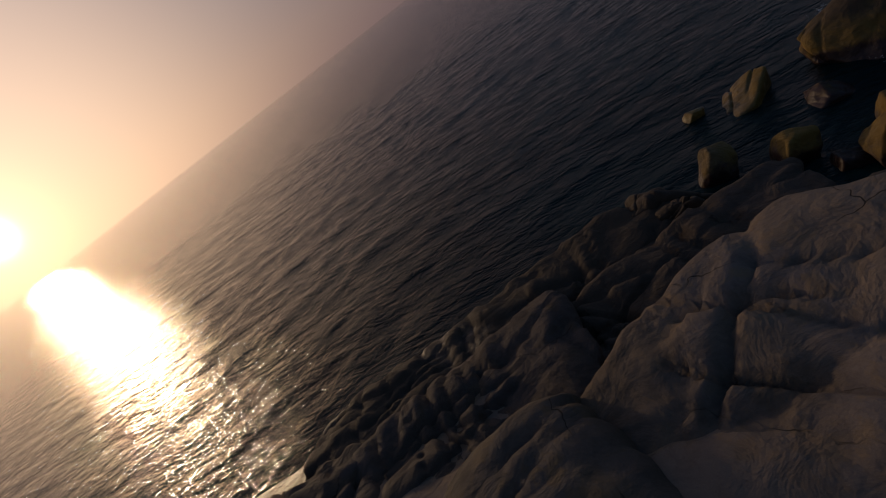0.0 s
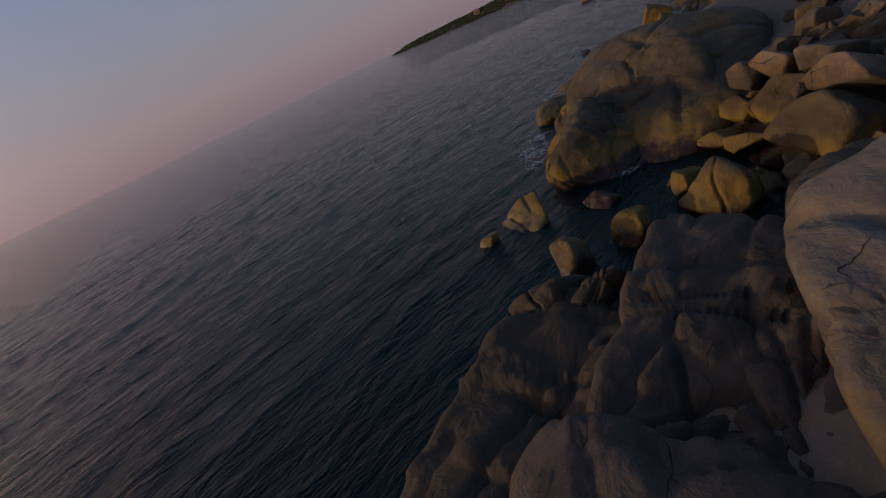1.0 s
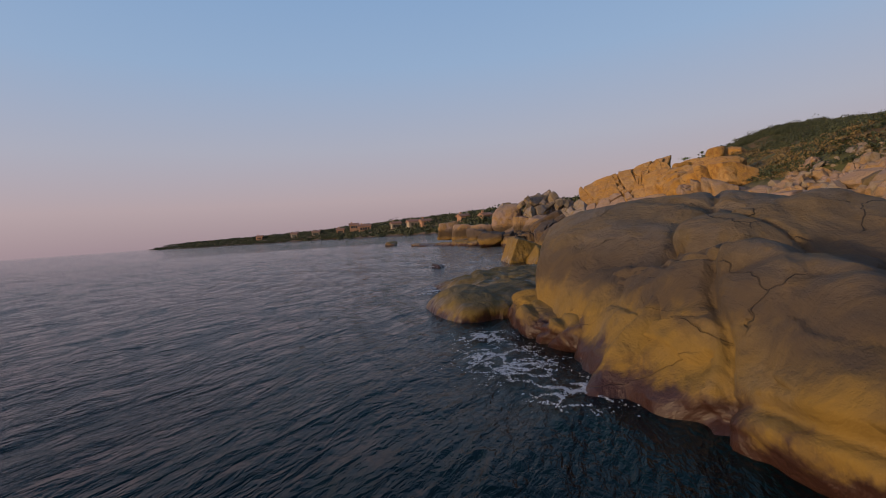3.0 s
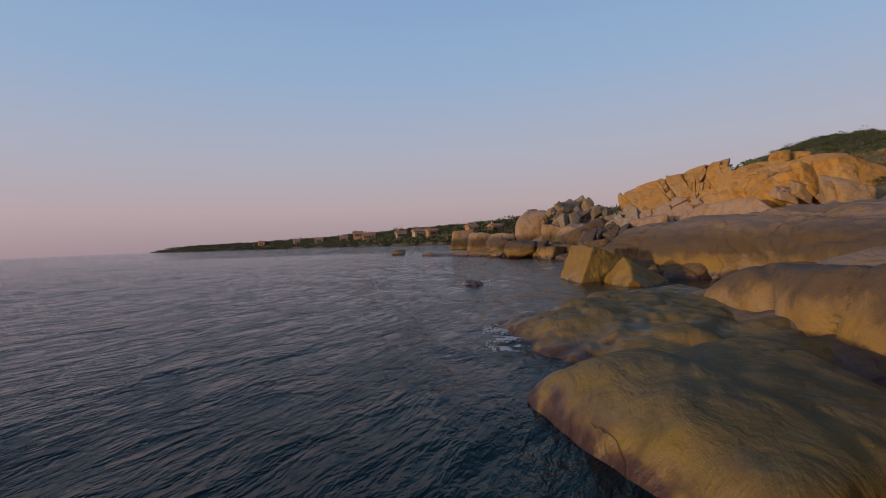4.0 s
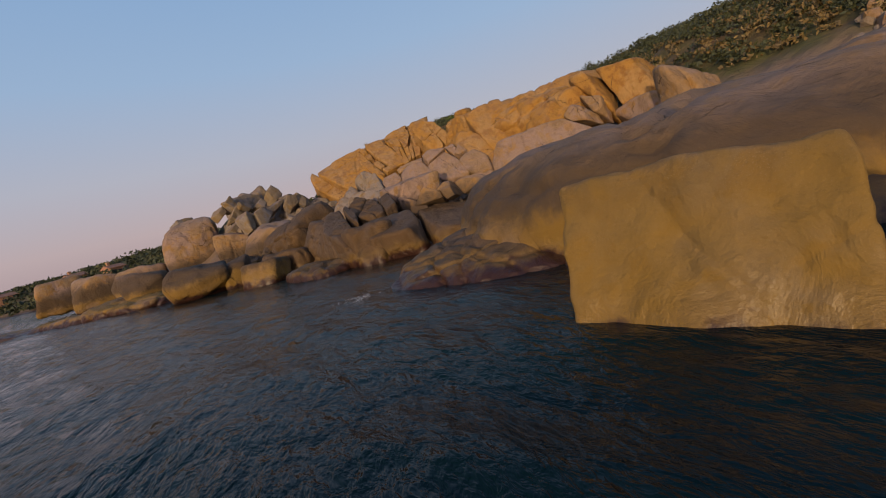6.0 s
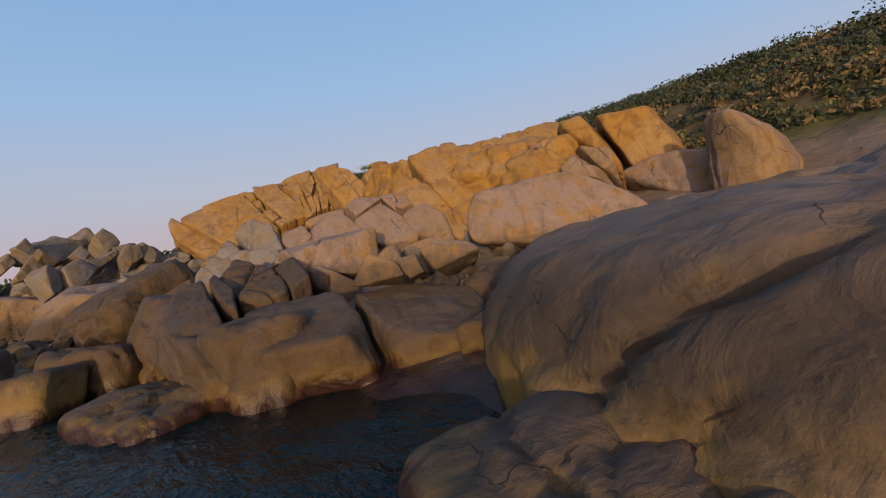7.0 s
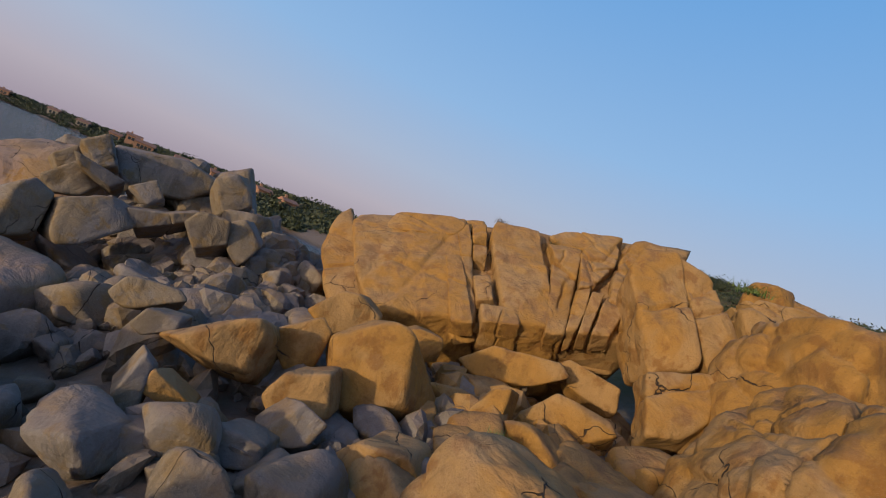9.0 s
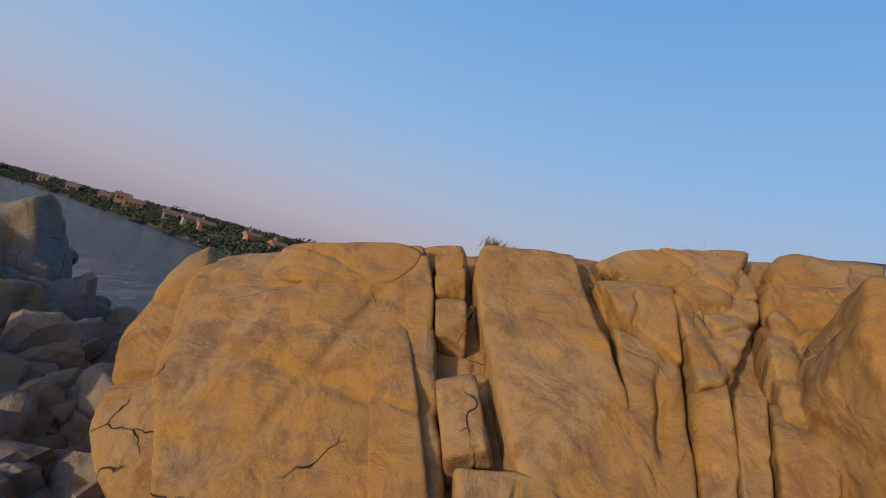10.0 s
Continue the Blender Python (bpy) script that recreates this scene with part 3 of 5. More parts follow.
block(ridge, 39.9, 10.4, 3.2, 1.4, 1.5, 1.3, 10, 117, 5, GRANITE_ORANGE, cracks=4, joints=(1.0, 1.0, 0.7), depth=0.11, step=0.14)


spit = outcrop("rock_spit", 51.0, 31.0, -0.5, "low ochre rock spit running out into the bay")
block(spit, 48.6, 28.6, -0.25, 2.4, 1.5, 0.75, 50, 141, 6, cracks=3, sharp=10.0, joints=(1.4, 1.0, 0.8), depth=0.07, step=0.08)
block(spit, 51.2, 32.0, -0.30, 2.8, 1.2, 0.60, 55, 142, 6, cracks=3, sharp=10.0, joints=(1.4, 1.0, 0.8), depth=0.07, step=0.08)
block(spit, 53.6, 35.2, -0.32, 2.0, 0.8, 0.48, 60, 143, 5, cracks=2, sharp=10.0)

twins = outcrop("split_boulder", 25.3, 19.2, -0.8, "huge yellow granite boulder split in two by a dark cleft")

columns = outcrop("jointed_slabs", 42.0, 15.0, 1.0, "row of pink-brown granite slabs parted by steep dark joints")

crag = outcrop("granite_crag", 55.5, 14.0, 2.0, "orange-ochre granite crag cut by vertical cracks, dry tufts on top")

# blocks of the crag, the jointed slabs, the ledge and the split boulder
CRAG_FACE = ((53.75, 14.43, 4.33), 160.6, 45.0)
face_block(crag, CRAG_FACE, ((-4.88, 1.16), (-4.62, 0.32), (-3.28, -1.14), (-2.36, -1.5), (-2.01, -1.38), (-4.64, 1.82)), -0.45, 1.8, 401, cracks=3)
face_block(crag, CRAG_FACE, ((-4.28, 1.77), (-3.87, 0.73), (-2.86, -0.48), (-1.67, -1.47), (0.28, -0.59), (-1.55, 2.72)), 0.0, 2.4, 402, level=7, cracks=1, crack_depth=0.05, sharp=30.0, facets=1)
face_block(crag, CRAG_FACE, ((-1.23, 0.95), (-0.19, -0.84), (0.23, -0.65), (-0.44, 0.38), (-1.03, 1.2)), 0.08, 0.5, 403, sharp=26.0, cracks=1)
face_block(crag, CRAG_FACE, ((-3.25, 1.88), (-3.24, 1.19), (-2.12, 1.4), (-1.51, 1.66), (-1.41, 2.05), (-1.57, 2.6)), 0.05, 0.3, 404, sharp=24.0, cracks=2)
face_block(crag, CRAG_FACE, ((-1.57, 2.09), (-1.02, 1.16), (-0.74, 1.19), (-0.95, 1.69), (-1.33, 2.32)), 0.04, 0.45, 405, level=5, cracks=1, sharp=30.0)
face_block(crag, CRAG_FACE, ((-1.29, 2.37), (-0.95, 1.72), (-0.63, 1.9), (-0.94, 2.59)), 0.05, 0.45, 406, level=5, cracks=1, sharp=30.0)
face_block(crag, CRAG_FACE, ((-0.9, 1.62), (-0.69, 1.2), (-0.34, 1.23), (-0.58, 1.76)), 0.05, 0.45, 407, level=5, cracks=0, sharp=30.0)
face_block(crag, CRAG_FACE, ((-0.41, 0.63), (0.02, -0.08), (0.37, 0.16), (-0.05, 0.86)), 0.06, 0.5, 408, level=5, cracks=1, sharp=34.0)
face_block(crag, CRAG_FACE, ((-1.78, 2.78), (-0.57, 0.63), (0.22, -0.48), (0.89, -0.18), (-1.04, 3.09)), -0.3, 1.0, 409, cracks=2)
face_block(crag, CRAG_FACE, ((-0.85, 2.92), (-0.82, 2.39), (-0.27, 1.26), (0.4, 0.12), (0.99, -0.28), (1.87, 0.12), (0.6, 2.88), (0.25, 3.34)), 0.02, 2.2, 410, level=7, cracks=1, crack_depth=0.05, sharp=34.0, facets=1)
face_block(crag, CRAG_FACE, ((0.08, -0.1), (0.33, -0.59), (1.07, -0.25), (0.87, 0.16)), 0.06, 1.0, 411, cracks=1)
face_block(crag, CRAG_FACE, ((0.64, 2.81), (0.98, 2.22), (1.45, 1.93), (1.7, 1.87), (1.52, 2.91)), 0.02, 0.8, 412, sharp=30.0, cracks=2)
face_block(crag, CRAG_FACE, ((0.97, 2.25), (1.21, 1.28), (1.55, 0.01), (1.94, 0.19), (1.71, 1.9)), -0.06, 1.2, 413, cracks=3)
face_block(crag, CRAG_FACE, ((0.62, 3.17), (1.03, 2.86), (1.51, 2.94), (2.15, 3.24), (2.38, 4.02), (1.06, 3.63)), -0.02, 1.2, 414, cracks=3)
face_block(crag, CRAG_FACE, ((1.54, 2.97), (1.64, 2.16), (1.78, 1.56), (2.08, 1.72), (2.36, 2.73), (2.33, 3.73), (1.87, 3.54)), 0.03, 1.0, 415, sharp=28.0, cracks=4, joints=(0.8, 0.8, 0.8))
face_block(crag, CRAG_FACE, ((2.37, 2.73), (2.43, 1.75), (2.54, 1.47), (2.93, 1.66), (3.27, 2.78), (3.45, 4.13), (2.77, 4.11), (2.37, 3.8)), 0.03, 1.2, 416, sharp=24.0, cracks=4, joints=(0.9, 0.8, 0.9))
face_block(crag, CRAG_FACE, ((1.79, 1.53), (1.95, 0.17), (2.11, 0.24), (2.16, 0.84), (2.07, 1.68)), 0.0, 0.7, 417, level=5, cracks=3)
face_block(crag, CRAG_FACE, ((2.12, 1.65), (2.18, 0.26), (2.38, 0.35), (2.39, 0.95), (2.4, 1.76)), 0.03, 0.7, 418, level=5, cracks=3)
face_block(crag, CRAG_FACE, ((2.42, 0.38), (2.81, 0.56), (2.94, 1.67), (2.45, 1.72)), 0.0, 0.7, 419, level=5, cracks=3)
face_block(crag, CRAG_FACE, ((1.6, 3.92), (1.95, 0.35), (3.16, 0.89), (3.78, 4.7)), -0.4, 1.5, 420, cracks=2)
face_block(crag, CRAG_FACE, ((-4.22, 1.8), (-1.64, -1.32), (3.13, 0.84), (3.73, 4.6), (0.13, 3.66), (-3.84, 2.14)), -0.32, 2.6, 427, level=6, sharp=40.0, facets=0, cracks=1)
BUTTRESS_FACE = ((52.55, 11.95, 4.9), 165.0, 32.0)
face_block(crag, BUTTRESS_FACE, ((-0.04, 1.3), (0.24, 0.54), (0.79, -0.55), (1.69, -0.18), (1.4, 0.83), (0.86, 2.24), (0.12, 2.12)), 0.1, 1.4, 421, cracks=2, sharp=22.0)
face_block(crag, BUTTRESS_FACE, ((0.83, 2.28), (1.77, -0.09), (2.65, -0.46), (2.69, -0.11), (2.08, 1.22), (1.64, 2.03)), 0.0, 1.6, 422, cracks=3)
face_block(crag, BUTTRESS_FACE, ((0.72, -0.66), (0.95, -1.91), (1.55, -1.71), (2.37, -0.69), (2.39, -0.36), (1.68, -0.23)), 0.25, 1.0, 423, cracks=2, sharp=26.0)
face_block(crag, BUTTRESS_FACE, ((2.13, 1.65), (2.82, -0.08), (3.6, -0.2), (4.36, 0.44), (4.34, 1.25), (2.59, 1.8)), -0.2, 1.4, 424, cracks=5, joints=(0.7, 0.7, 0.6))
face_block(crag, BUTTRESS_FACE, ((2.48, 2.59), (2.98, 2.05), (4.08, 1.45), (5.38, 1.69), (5.34, 2.9)), -0.9, 1.6, 425, cracks=5, joints=(0.8, 0.8, 0.7))
face_block(crag, BUTTRESS_FACE, ((2.7, -0.4), (3.25, -1.88), (5.54, -1.27), (4.65, -0.19), (3.55, -0.26)), -0.1, 1.0, 426, cracks=3)
COLUMN_FACE = ((42.6, 15.1, 2.95), 146.0, 42.0)
face_block(columns, COLUMN_FACE, ((-1.9, 0.08), (-1.51, -0.81), (-0.95, -1.67), (0.19, -1.4), (-0.18, -0.39), (-0.69, 0.47), (-1.52, 0.5)), 0.0, 0.9, 501, mat=GRANITE, sharp=13.0, cracks=1)
face_block(columns, COLUMN_FACE, ((-0.47, 0.03), (0.22, -1.09), (0.66, -1.23), (1.34, -1.12), (0.95, -0.13), (0.29, 0.6), (-0.36, 0.37)), 0.02, 0.9, 502, mat=GRANITE, sharp=13.0, cracks=1)
face_block(columns, COLUMN_FACE, ((0.89, 0.02), (1.4, -1.07), (1.91, -1.43), (2.4, -1.3), (2.24, -0.21), (1.62, 0.34)), 0.04, 0.9, 503, mat=GRANITE, sharp=14.0, cracks=1)
face_block(columns, COLUMN_FACE, ((-2.63, -0.38), (-2.4, -0.69), (-2.07, -0.68), (-1.71, -0.31), (-2.04, 0.25), (-2.56, -0.02)), 0.0, 0.7, 504, mat=GRANITE, level=5, cracks=1)
face_block(columns, COLUMN_FACE, ((-2.34, -0.71), (-1.82, -1.84), (-1.04, -1.65), (-1.32, -1.07), (-1.75, -0.25)), -0.08, 0.7, 505, mat=GRANITE, cracks=3, joints=(0.8, 0.8, 0.6))
face_block(columns, COLUMN_FACE, ((-0.69, 0.48), (-0.41, 0.03), (0.37, 0.63), (-0.41, 0.82)), 0.16, 0.35, 506, mat=GRANITE, level=5, sharp=26.0, cracks=0)
face_block(columns, COLUMN_FACE, ((0.31, 1.04), (0.81, 0.24), (0.88, 0.69), (0.7, 1.13)), -0.1, 0.5, 507, mat=GRANITE, level=5, cracks=1)
face_block(columns, COLUMN_FACE, ((0.79, 0.26), (1.03, 0.15), (1.33, 0.35), (0.98, 0.75)), 0.05, 0.5, 508, mat=GRANITE, level=5, cracks=1)
face_block(columns, COLUMN_FACE, ((-2.07, 0.59), (-1.96, 0.36), (-0.77, 0.66), (-0.79, 0.91), (-1.48, 0.84)), -0.25, 0.5, 509, mat=GRANITE, level=5, cracks=1)
SLAB_FACE = ((40.64, 12.67, 2.14), 152.0, 40.0)
face_block(columns, SLAB_FACE, ((-2.37, 2.21), (-0.59, -0.27), (-0.08, -0.31), (0.1, -0.06), (-0.16, 0.93), (-1.32, 2.73), (-1.79, 2.88)), -0.05, 1.2, 511, cracks=3, joints=(0.9, 1.2, 0.8), sharp=18.0)
face_block(columns, SLAB_FACE, ((-1.41, 3.4), (0.04, -0.45), (1.36, -0.28), (1.56, 0.88), (0.25, 4.0), (-0.59, 3.9)), 0.0, 1.8, 512, level=6, cracks=2, sharp=26.0, crack_depth=0.08)
face_block(columns, SLAB_FACE, ((0.08, 3.86), (0.68, 2.1), (1.52, 0.08), (3.39, 1.07), (5.28, 4.6), (1.37, 4.15)), 0.12, 2.0, 513, level=6, cracks=3, sharp=22.0, joints=(2.6, 1.2, 1.4))
face_block(columns, SLAB_FACE, ((1.0, -0.83), (2.36, -0.58), (3.14, 1.43), (2.1, 0.79), (1.32, 0.21)), 0.3, 1.0, 514, mat=GRANITE_GREY, cracks=1)
GREY_FACE = ((43.6, 17.6, 2.5), 150.0, 35.0)
# grey on the next three blocks puts a shadowed boulder's blue-grey into the colour
face_block(ledge, GREY_FACE, ((-1.31, 0.78), (-0.8, 0.03), (0.27, -0.69), (0.32, -0.27), (-0.06, 0.8), (-0.63, 1.24), (-1.15, 1.1)), 0.0, 1.3, 521, mat=GRANITE_GREY, sharp=22.0, cracks=2, joints=(1.2, 1.0, 1.0))
face_block(ledge, GREY_FACE, ((-1.47, -0.55), (-1.19, -0.9), (-0.8, -1.05), (-0.34, -0.92), (0.28, -0.62), (0.05, -0.23), (-0.79, 0.03), (-1.43, -0.23)), 0.25, 0.9, 522, mat=GRANITE_GREY, sharp=20.0, cracks=2)
face_block(ledge, GREY_FACE, ((-2.25, -0.52), (-1.9, -1.73), (-1.2, -1.19), (-0.82, 0.07), (-1.32, 0.67)), 0.0, 1.2, 523, mat=GRANITE_GREY, cracks=3)
face_block(ledge, GREY_FACE, ((-1.05, -2.21), (-0.74, -2.42), (0.08, -2.13), (0.73, -1.43), (0.29, -0.64), (-0.96, -1.28)), 0.3, 0.9, 524, mat=GRANITE_BROWN, cracks=3, joints=(0.9, 0.8, 0.8))
face_block(ledge, GREY_FACE, ((-2.73, -1.29), (-1.52, -2.63), (-1.79, -1.38), (-2.04, -0.85)), 0.5, 1.0, 525, mat=GRANITE_BROWN, cracks=2)
LEDGE_TOP = ((38.5, 18.3, 1.3), 160.0, 74.0)
face_block(ledge, LEDGE_TOP, ((-1.66, 0.1), (-1.28, -1.94), (0.65, -2.37), (0.27, -0.44), (-0.13, 0.4), (-1.24, 0.6)), 0.0, 1.7, 531, mat=GRANITE_BROWN, level=6, sharp=22.0, cracks=0)
face_block(ledge, LEDGE_TOP, ((0.32, -0.26), (0.68, -2.33), (1.8, -2.58), (2.44, -1.73), (2.44, -0.64), (1.29, -0.14)), -0.05, 1.7, 532, mat=GRANITE_BROWN, level=6, sharp=22.0, cracks=0)
face_block(ledge, LEDGE_TOP, ((-3.14, 2.19), (-3.1, 0.12), (-2.03, -1.83), (-1.39, -1.97), (-2.06, 0.64), (-2.61, 2.44)), 0.05, 1.6, 533, mat=GRANITE_BROWN, level=6, cracks=3, joints=(1.6, 1.0, 1.0))
face_block(ledge, LEDGE_TOP, ((-2.36, 1.88), (-1.91, 0.34), (-1.62, -0.18), (-1.78, 1.05), (-2.34, 2.45)), 0.12, 1.4, 534, mat=GRANITE_BROWN, cracks=2)
face_block(ledge, LEDGE_TOP, ((-2.32, 2.26), (-1.64, 0.46), (-1.19, 0.39), (-0.74, 0.72), (-1.03, 2.2), (-1.97, 3.44)), 0.1, 1.4, 535, mat=GRANITE_BROWN, cracks=3, joints=(1.0, 0.8, 0.8))
face_block(ledge, LEDGE_TOP, ((-1.04, 2.25), (-0.7, 0.6), (-0.35, 0.91), (-0.7, 2.8)), 0.08, 1.4, 536, mat=GRANITE_BROWN, cracks=1)
face_block(ledge, LEDGE_TOP, ((1.47, -2.68), (3.84, -3.21), (4.34, -2.84), (2.9, -2.13), (2.03, -2.1)), 0.12, 1.2, 537, mat=GRANITE_BROWN, sharp=10.0, cracks=1)
face_block(ledge, LEDGE_TOP, ((2.07, -0.06), (2.38, -1.12), (3.06, -1.97), (5.67, -2.5), (10.23, 0.36), (6.3, 0.55), (3.8, 0.51)), 0.02, 1.5, 538, mat=GRANITE_BROWN, level=6, sharp=10.0, cracks=4, joints=(2.6, 1.6, 1.2))
TWIN_FACE = ((26.1, 20.2, 0.1), 118.6, 24.0)
face_block(twins, TWIN_FACE, ((-0.97, 0.93), (-0.96, 0.3), (-0.92, -0.45), (-0.86, -1.2), (0.4, -1.12), (1.27, -1.06), (1.29, -0.34), (1.16, 0.3), (1.08, 1.03), (0.3, 1.05)), 0.34, 1.3, 571, level=7, mat=GRANITE_YELLOW, cracks=3, crack_depth=0.035, depth=0.03, step=0.03, sharp=36.0, facets=0, rough=0.05)
TWIN_FACE_SMALL = ((24.4, 18.7, 0.1), 112.0, 32.0)
face_block(twins, TWIN_FACE_SMALL, ((-0.96, -0.48), (-0.9, -0.98), (0.79, -0.72), (0.8, -0.04), (0.03, 0.57), (-0.29, 0.68), (-0.63, 0.46), (-0.92, 0.02)), 0.3, 1.5, 572, level=6, mat=GRANITE_YELLOW, cracks=2, crack_depth=0.035, depth=0.03, step=0.03, sharp=24.0, facets=0, rough=0.04)
DOME_TOP = ((9.6, 12.2, 1.15), 188.0, 58.0)
DOME_FRONT = ((8.4, 13.6, 0.55), 188.0, 34.0)
DOME_FLANK = ((9.9, 16.2, 0.2), 112.0, 42.0)
face_block(dome, DOME_TOP, ((-2.33, 1.28), (-1.97, -0.24), (0.7, -2.05), (1.19, -0.04), (0.63, 1.92), (-0.76, 1.87)), 0.0, 2.4, 601, mat=GRANITE_OLIVE, level=6, sharp=9.0, cracks=2, facets=5)
face_block(dome, DOME_FRONT, ((-2.51, -0.87), (-1.69, -1.54), (0.31, -1.91), (2.13, -1.93), (2.4, -1.24), (1.94, -0.31), (0.29, 0.4), (-0.9, 0.85), (-2.02, 0.36), (-2.49, -0.26)), 0.0, 2.4, 602, mat=GRANITE_OLIVE, level=6, sharp=13.0, cracks=5, joints=(1.5, 1.1, 1.0), depth=0.07, step=0.07)
face_block(dome, DOME_FLANK, ((-1.69, 2.05), (-1.62, 1.35), (-0.93, -0.12), (0.68, -0.81), (2.59, -0.48), (4.29, -0.02), (4.95, 0.34), (4.36, 1.55), (3.25, 2.19), (1.0, 2.21)), 0.0, 3.0, 603, mat=GRANITE_OLIVE, level=7, sharp=9.0, cracks=6, crack_depth=0.09, joints=(1.7, 1.0, 1.2), depth=0.07, step=0.09, facets=6, rough=0.06)
face_block(dome, DOME_FLANK, ((3.41, 0.58), (3.84, 0.5), (4.4, 0.56), (4.3, 0.74), (3.63, 0.89)), 0.02, 0.6, 605, mat=GRANITE_OLIVE, sharp=11.0, cracks=1)

# ---------------------------------------------------------------- single large boulders
rock("boulder", 34.6, 9.6, 2.4, 0.8, 0.8, 1.05, 10, 28, 5, label="tall mauve boulder above the whaleback slab", sharp=12.0)
rock("boulder", 24.55, 23.5, -0.22, 0.52, 0.30, 0.34, 15, 26, mat=GRANITE_DARK, label="dark weed-covered rock awash in the waves")
rock("boulder", 61.4, 43.6, -0.2, 1.3, 0.7, 0.75, 20, 29, label="dark rock standing alone in the bay")

# ---------------------------------------------------------------- boulders that stand out one by one
rock("boulder", 59.09, 4.92, 7.32, 0.75, 0.60, 0.84, -102, 227, 4, GRANITE_ORANGE, "weathered ochre boulder on the ridge above the crag", sharp=9.0, facets=9)
rock("boulder", 59.95, 3.17, 7.25, 1.04, 0.84, 0.90, -103, 228, 4, GRANITE_ORANGE, "weathered ochre boulder on the ridge above the crag", sharp=9.0, facets=9)
rock("boulder", 35.84, 11.08, 1.75, 0.44, 0.37, 0.23, -165, 235, 5, GRANITE, "brown angular granite block wedged between slabs", sharp=34.0, facets=5, skew=0.25, rough=0.025)
rock("boulder", 52.61, 20.42, 2.13, 0.51, 0.43, 0.35, -62, 257, 5, GRANITE_GREY, "grey angular granite boulder in the shaded rubble", sharp=40.0, facets=4, skew=0.3, rough=0.02)
rock("boulder", 51.52, 19.41, 2.22, 0.39, 0.32, 0.18, -65, 258, 5, GRANITE_GREY, "grey angular granite boulder in the shaded rubble", sharp=40.0, facets=4, skew=0.3, rough=0.02)
rock("boulder", 54.48, 24.09, 1.96, 0.73, 0.59, 0.27, -59, 265, 4, GRANITE_GREY, "grey angular granite boulder in the shaded rubble", sharp=44.0, facets=4, skew=0.3, rough=0.02)
rock("boulder", 55.86, 20.53, 3.62, 0.47, 0.38, 0.53, -73, 266, 4, GRANITE_GREY, "grey angular granite boulder in the shaded rubble", sharp=44.0, facets=4, skew=0.3, rough=0.02)
rock("boulder", 57.59, 21.99, 4.38, 0.61, 0.49, 0.68, -70, 269, 4, GRANITE_GREY, "grey angular granite boulder in the shaded rubble", sharp=44.0, facets=4, skew=0.3, rough=0.02)
rock("boulder", 57.97, 26.86, 3.72, 0.56, 0.45, 0.42, -57, 272, 5, GRANITE_GREY, "grey jointed granite block on the outcrop crest", sharp=44.0, facets=4, skew=0.3, rough=0.02)
rock("boulder", 53.16, 24.07, 1.53, 0.86, 0.70, 0.97, -88, 275, 5, GRANITE, "ochre granite boulder at the foot of the sea outcrop")
rock("boulder", 50.05, 22.20, 1.18, 1.35, 1.09, 1.08, -92, 276, 5, GRANITE, "ochre granite boulder at the foot of the sea outcrop")
rock("boulder", 56.88, 26.72, 2.18, 1.77, 1.43, 1.81, -84, 277, 5, GRANITE, "smooth ochre granite hump on the sea outcrop", sharp=5.0, facets=5)
rock("boulder", 64.39, 36.43, 1.38, 1.28, 1.04, 1.12, -72, 278, 4, GRANITE, "ochre granite boulder at the foot of the sea outcrop")
rock("boulder", 61.15, 32.98, 0.91, 1.71, 1.38, 1.22, -75, 279, 4, GRANITE, "ochre granite boulder at the foot of the sea outcrop")
rock("boulder", 57.74, 30.03, 0.62, 1.43, 1.16, 1.28, -79, 280, 4, GRANITE, "ochre granite boulder at the foot of the sea outcrop")
rock("boulder", 44.04, 25.57, 0.46, 1.15, 0.96, 0.72, -83, 281, 4, GRANITE, "ochre granite boulder at the foot of the sea outcrop")
rock("boulder", 43.92, 24.13, 0.49, 0.52, 0.44, 0.59, -87, 282, 4, GRANITE, "ochre granite boulder at the foot of the sea outcrop")
rock("boulder", 41.51, 23.09, 0.30, 0.84, 0.70, 0.47, -90, 283, 4, GRANITE, "ochre granite boulder at the foot of the sea outcrop")
rock("boulder", 49.59, 28.31, 0.57, 1.00, 0.83, 0.90, -79, 284, 4, GRANITE, "ochre granite boulder at the foot of the sea outcrop")

# angular boulders round the crag and the slabs
stone_block(((49.99, 15.52, 2.37), -179.9, 14.0), ((-1.09, 0.78), (-0.91, 0.39), (-0.38, -0.17), (0.53, 0.28), (0.37, 1.05), (-0.43, 1.42), (-0.97, 1.04)), 0.8, 431, GRANITE_ORANGE, "large golden boulder with a hollowed grey side on the rubble slope", sharp=22.0)
stone_block(((49.35, 17.24, 2.39), -163.8, 14.0), ((-1.09, 0.35), (-0.61, 0.17), (-0.11, 0.03), (0.13, 0.03), (0.22, 0.71), (0.07, 0.89), (-0.83, 0.53)), 0.9, 432, GRANITE_ORANGE, "golden angular granite boulder on the rubble slope", sharp=18.0, cracks=2)
stone_block(((50.24, 16.86, 2.58), -168.8, 14.0), ((-0.57, 0.39), (-0.14, -0.04), (0.27, 0.18), (0.32, 0.57), (0.02, 0.8)), 0.6, 433, GRANITE_ORANGE, "golden angular granite boulder on the rubble slope")
stone_block(((51.96, 16.7, 2.96), -172.0, 14.0), ((-0.63, 0.19), (-0.19, -0.07), (0.44, 0.25), (0.67, 0.55), (0.21, 0.82), (-0.15, 0.77)), 0.7, 434, GRANITE_ORANGE, "golden angular granite boulder on the rubble slope")
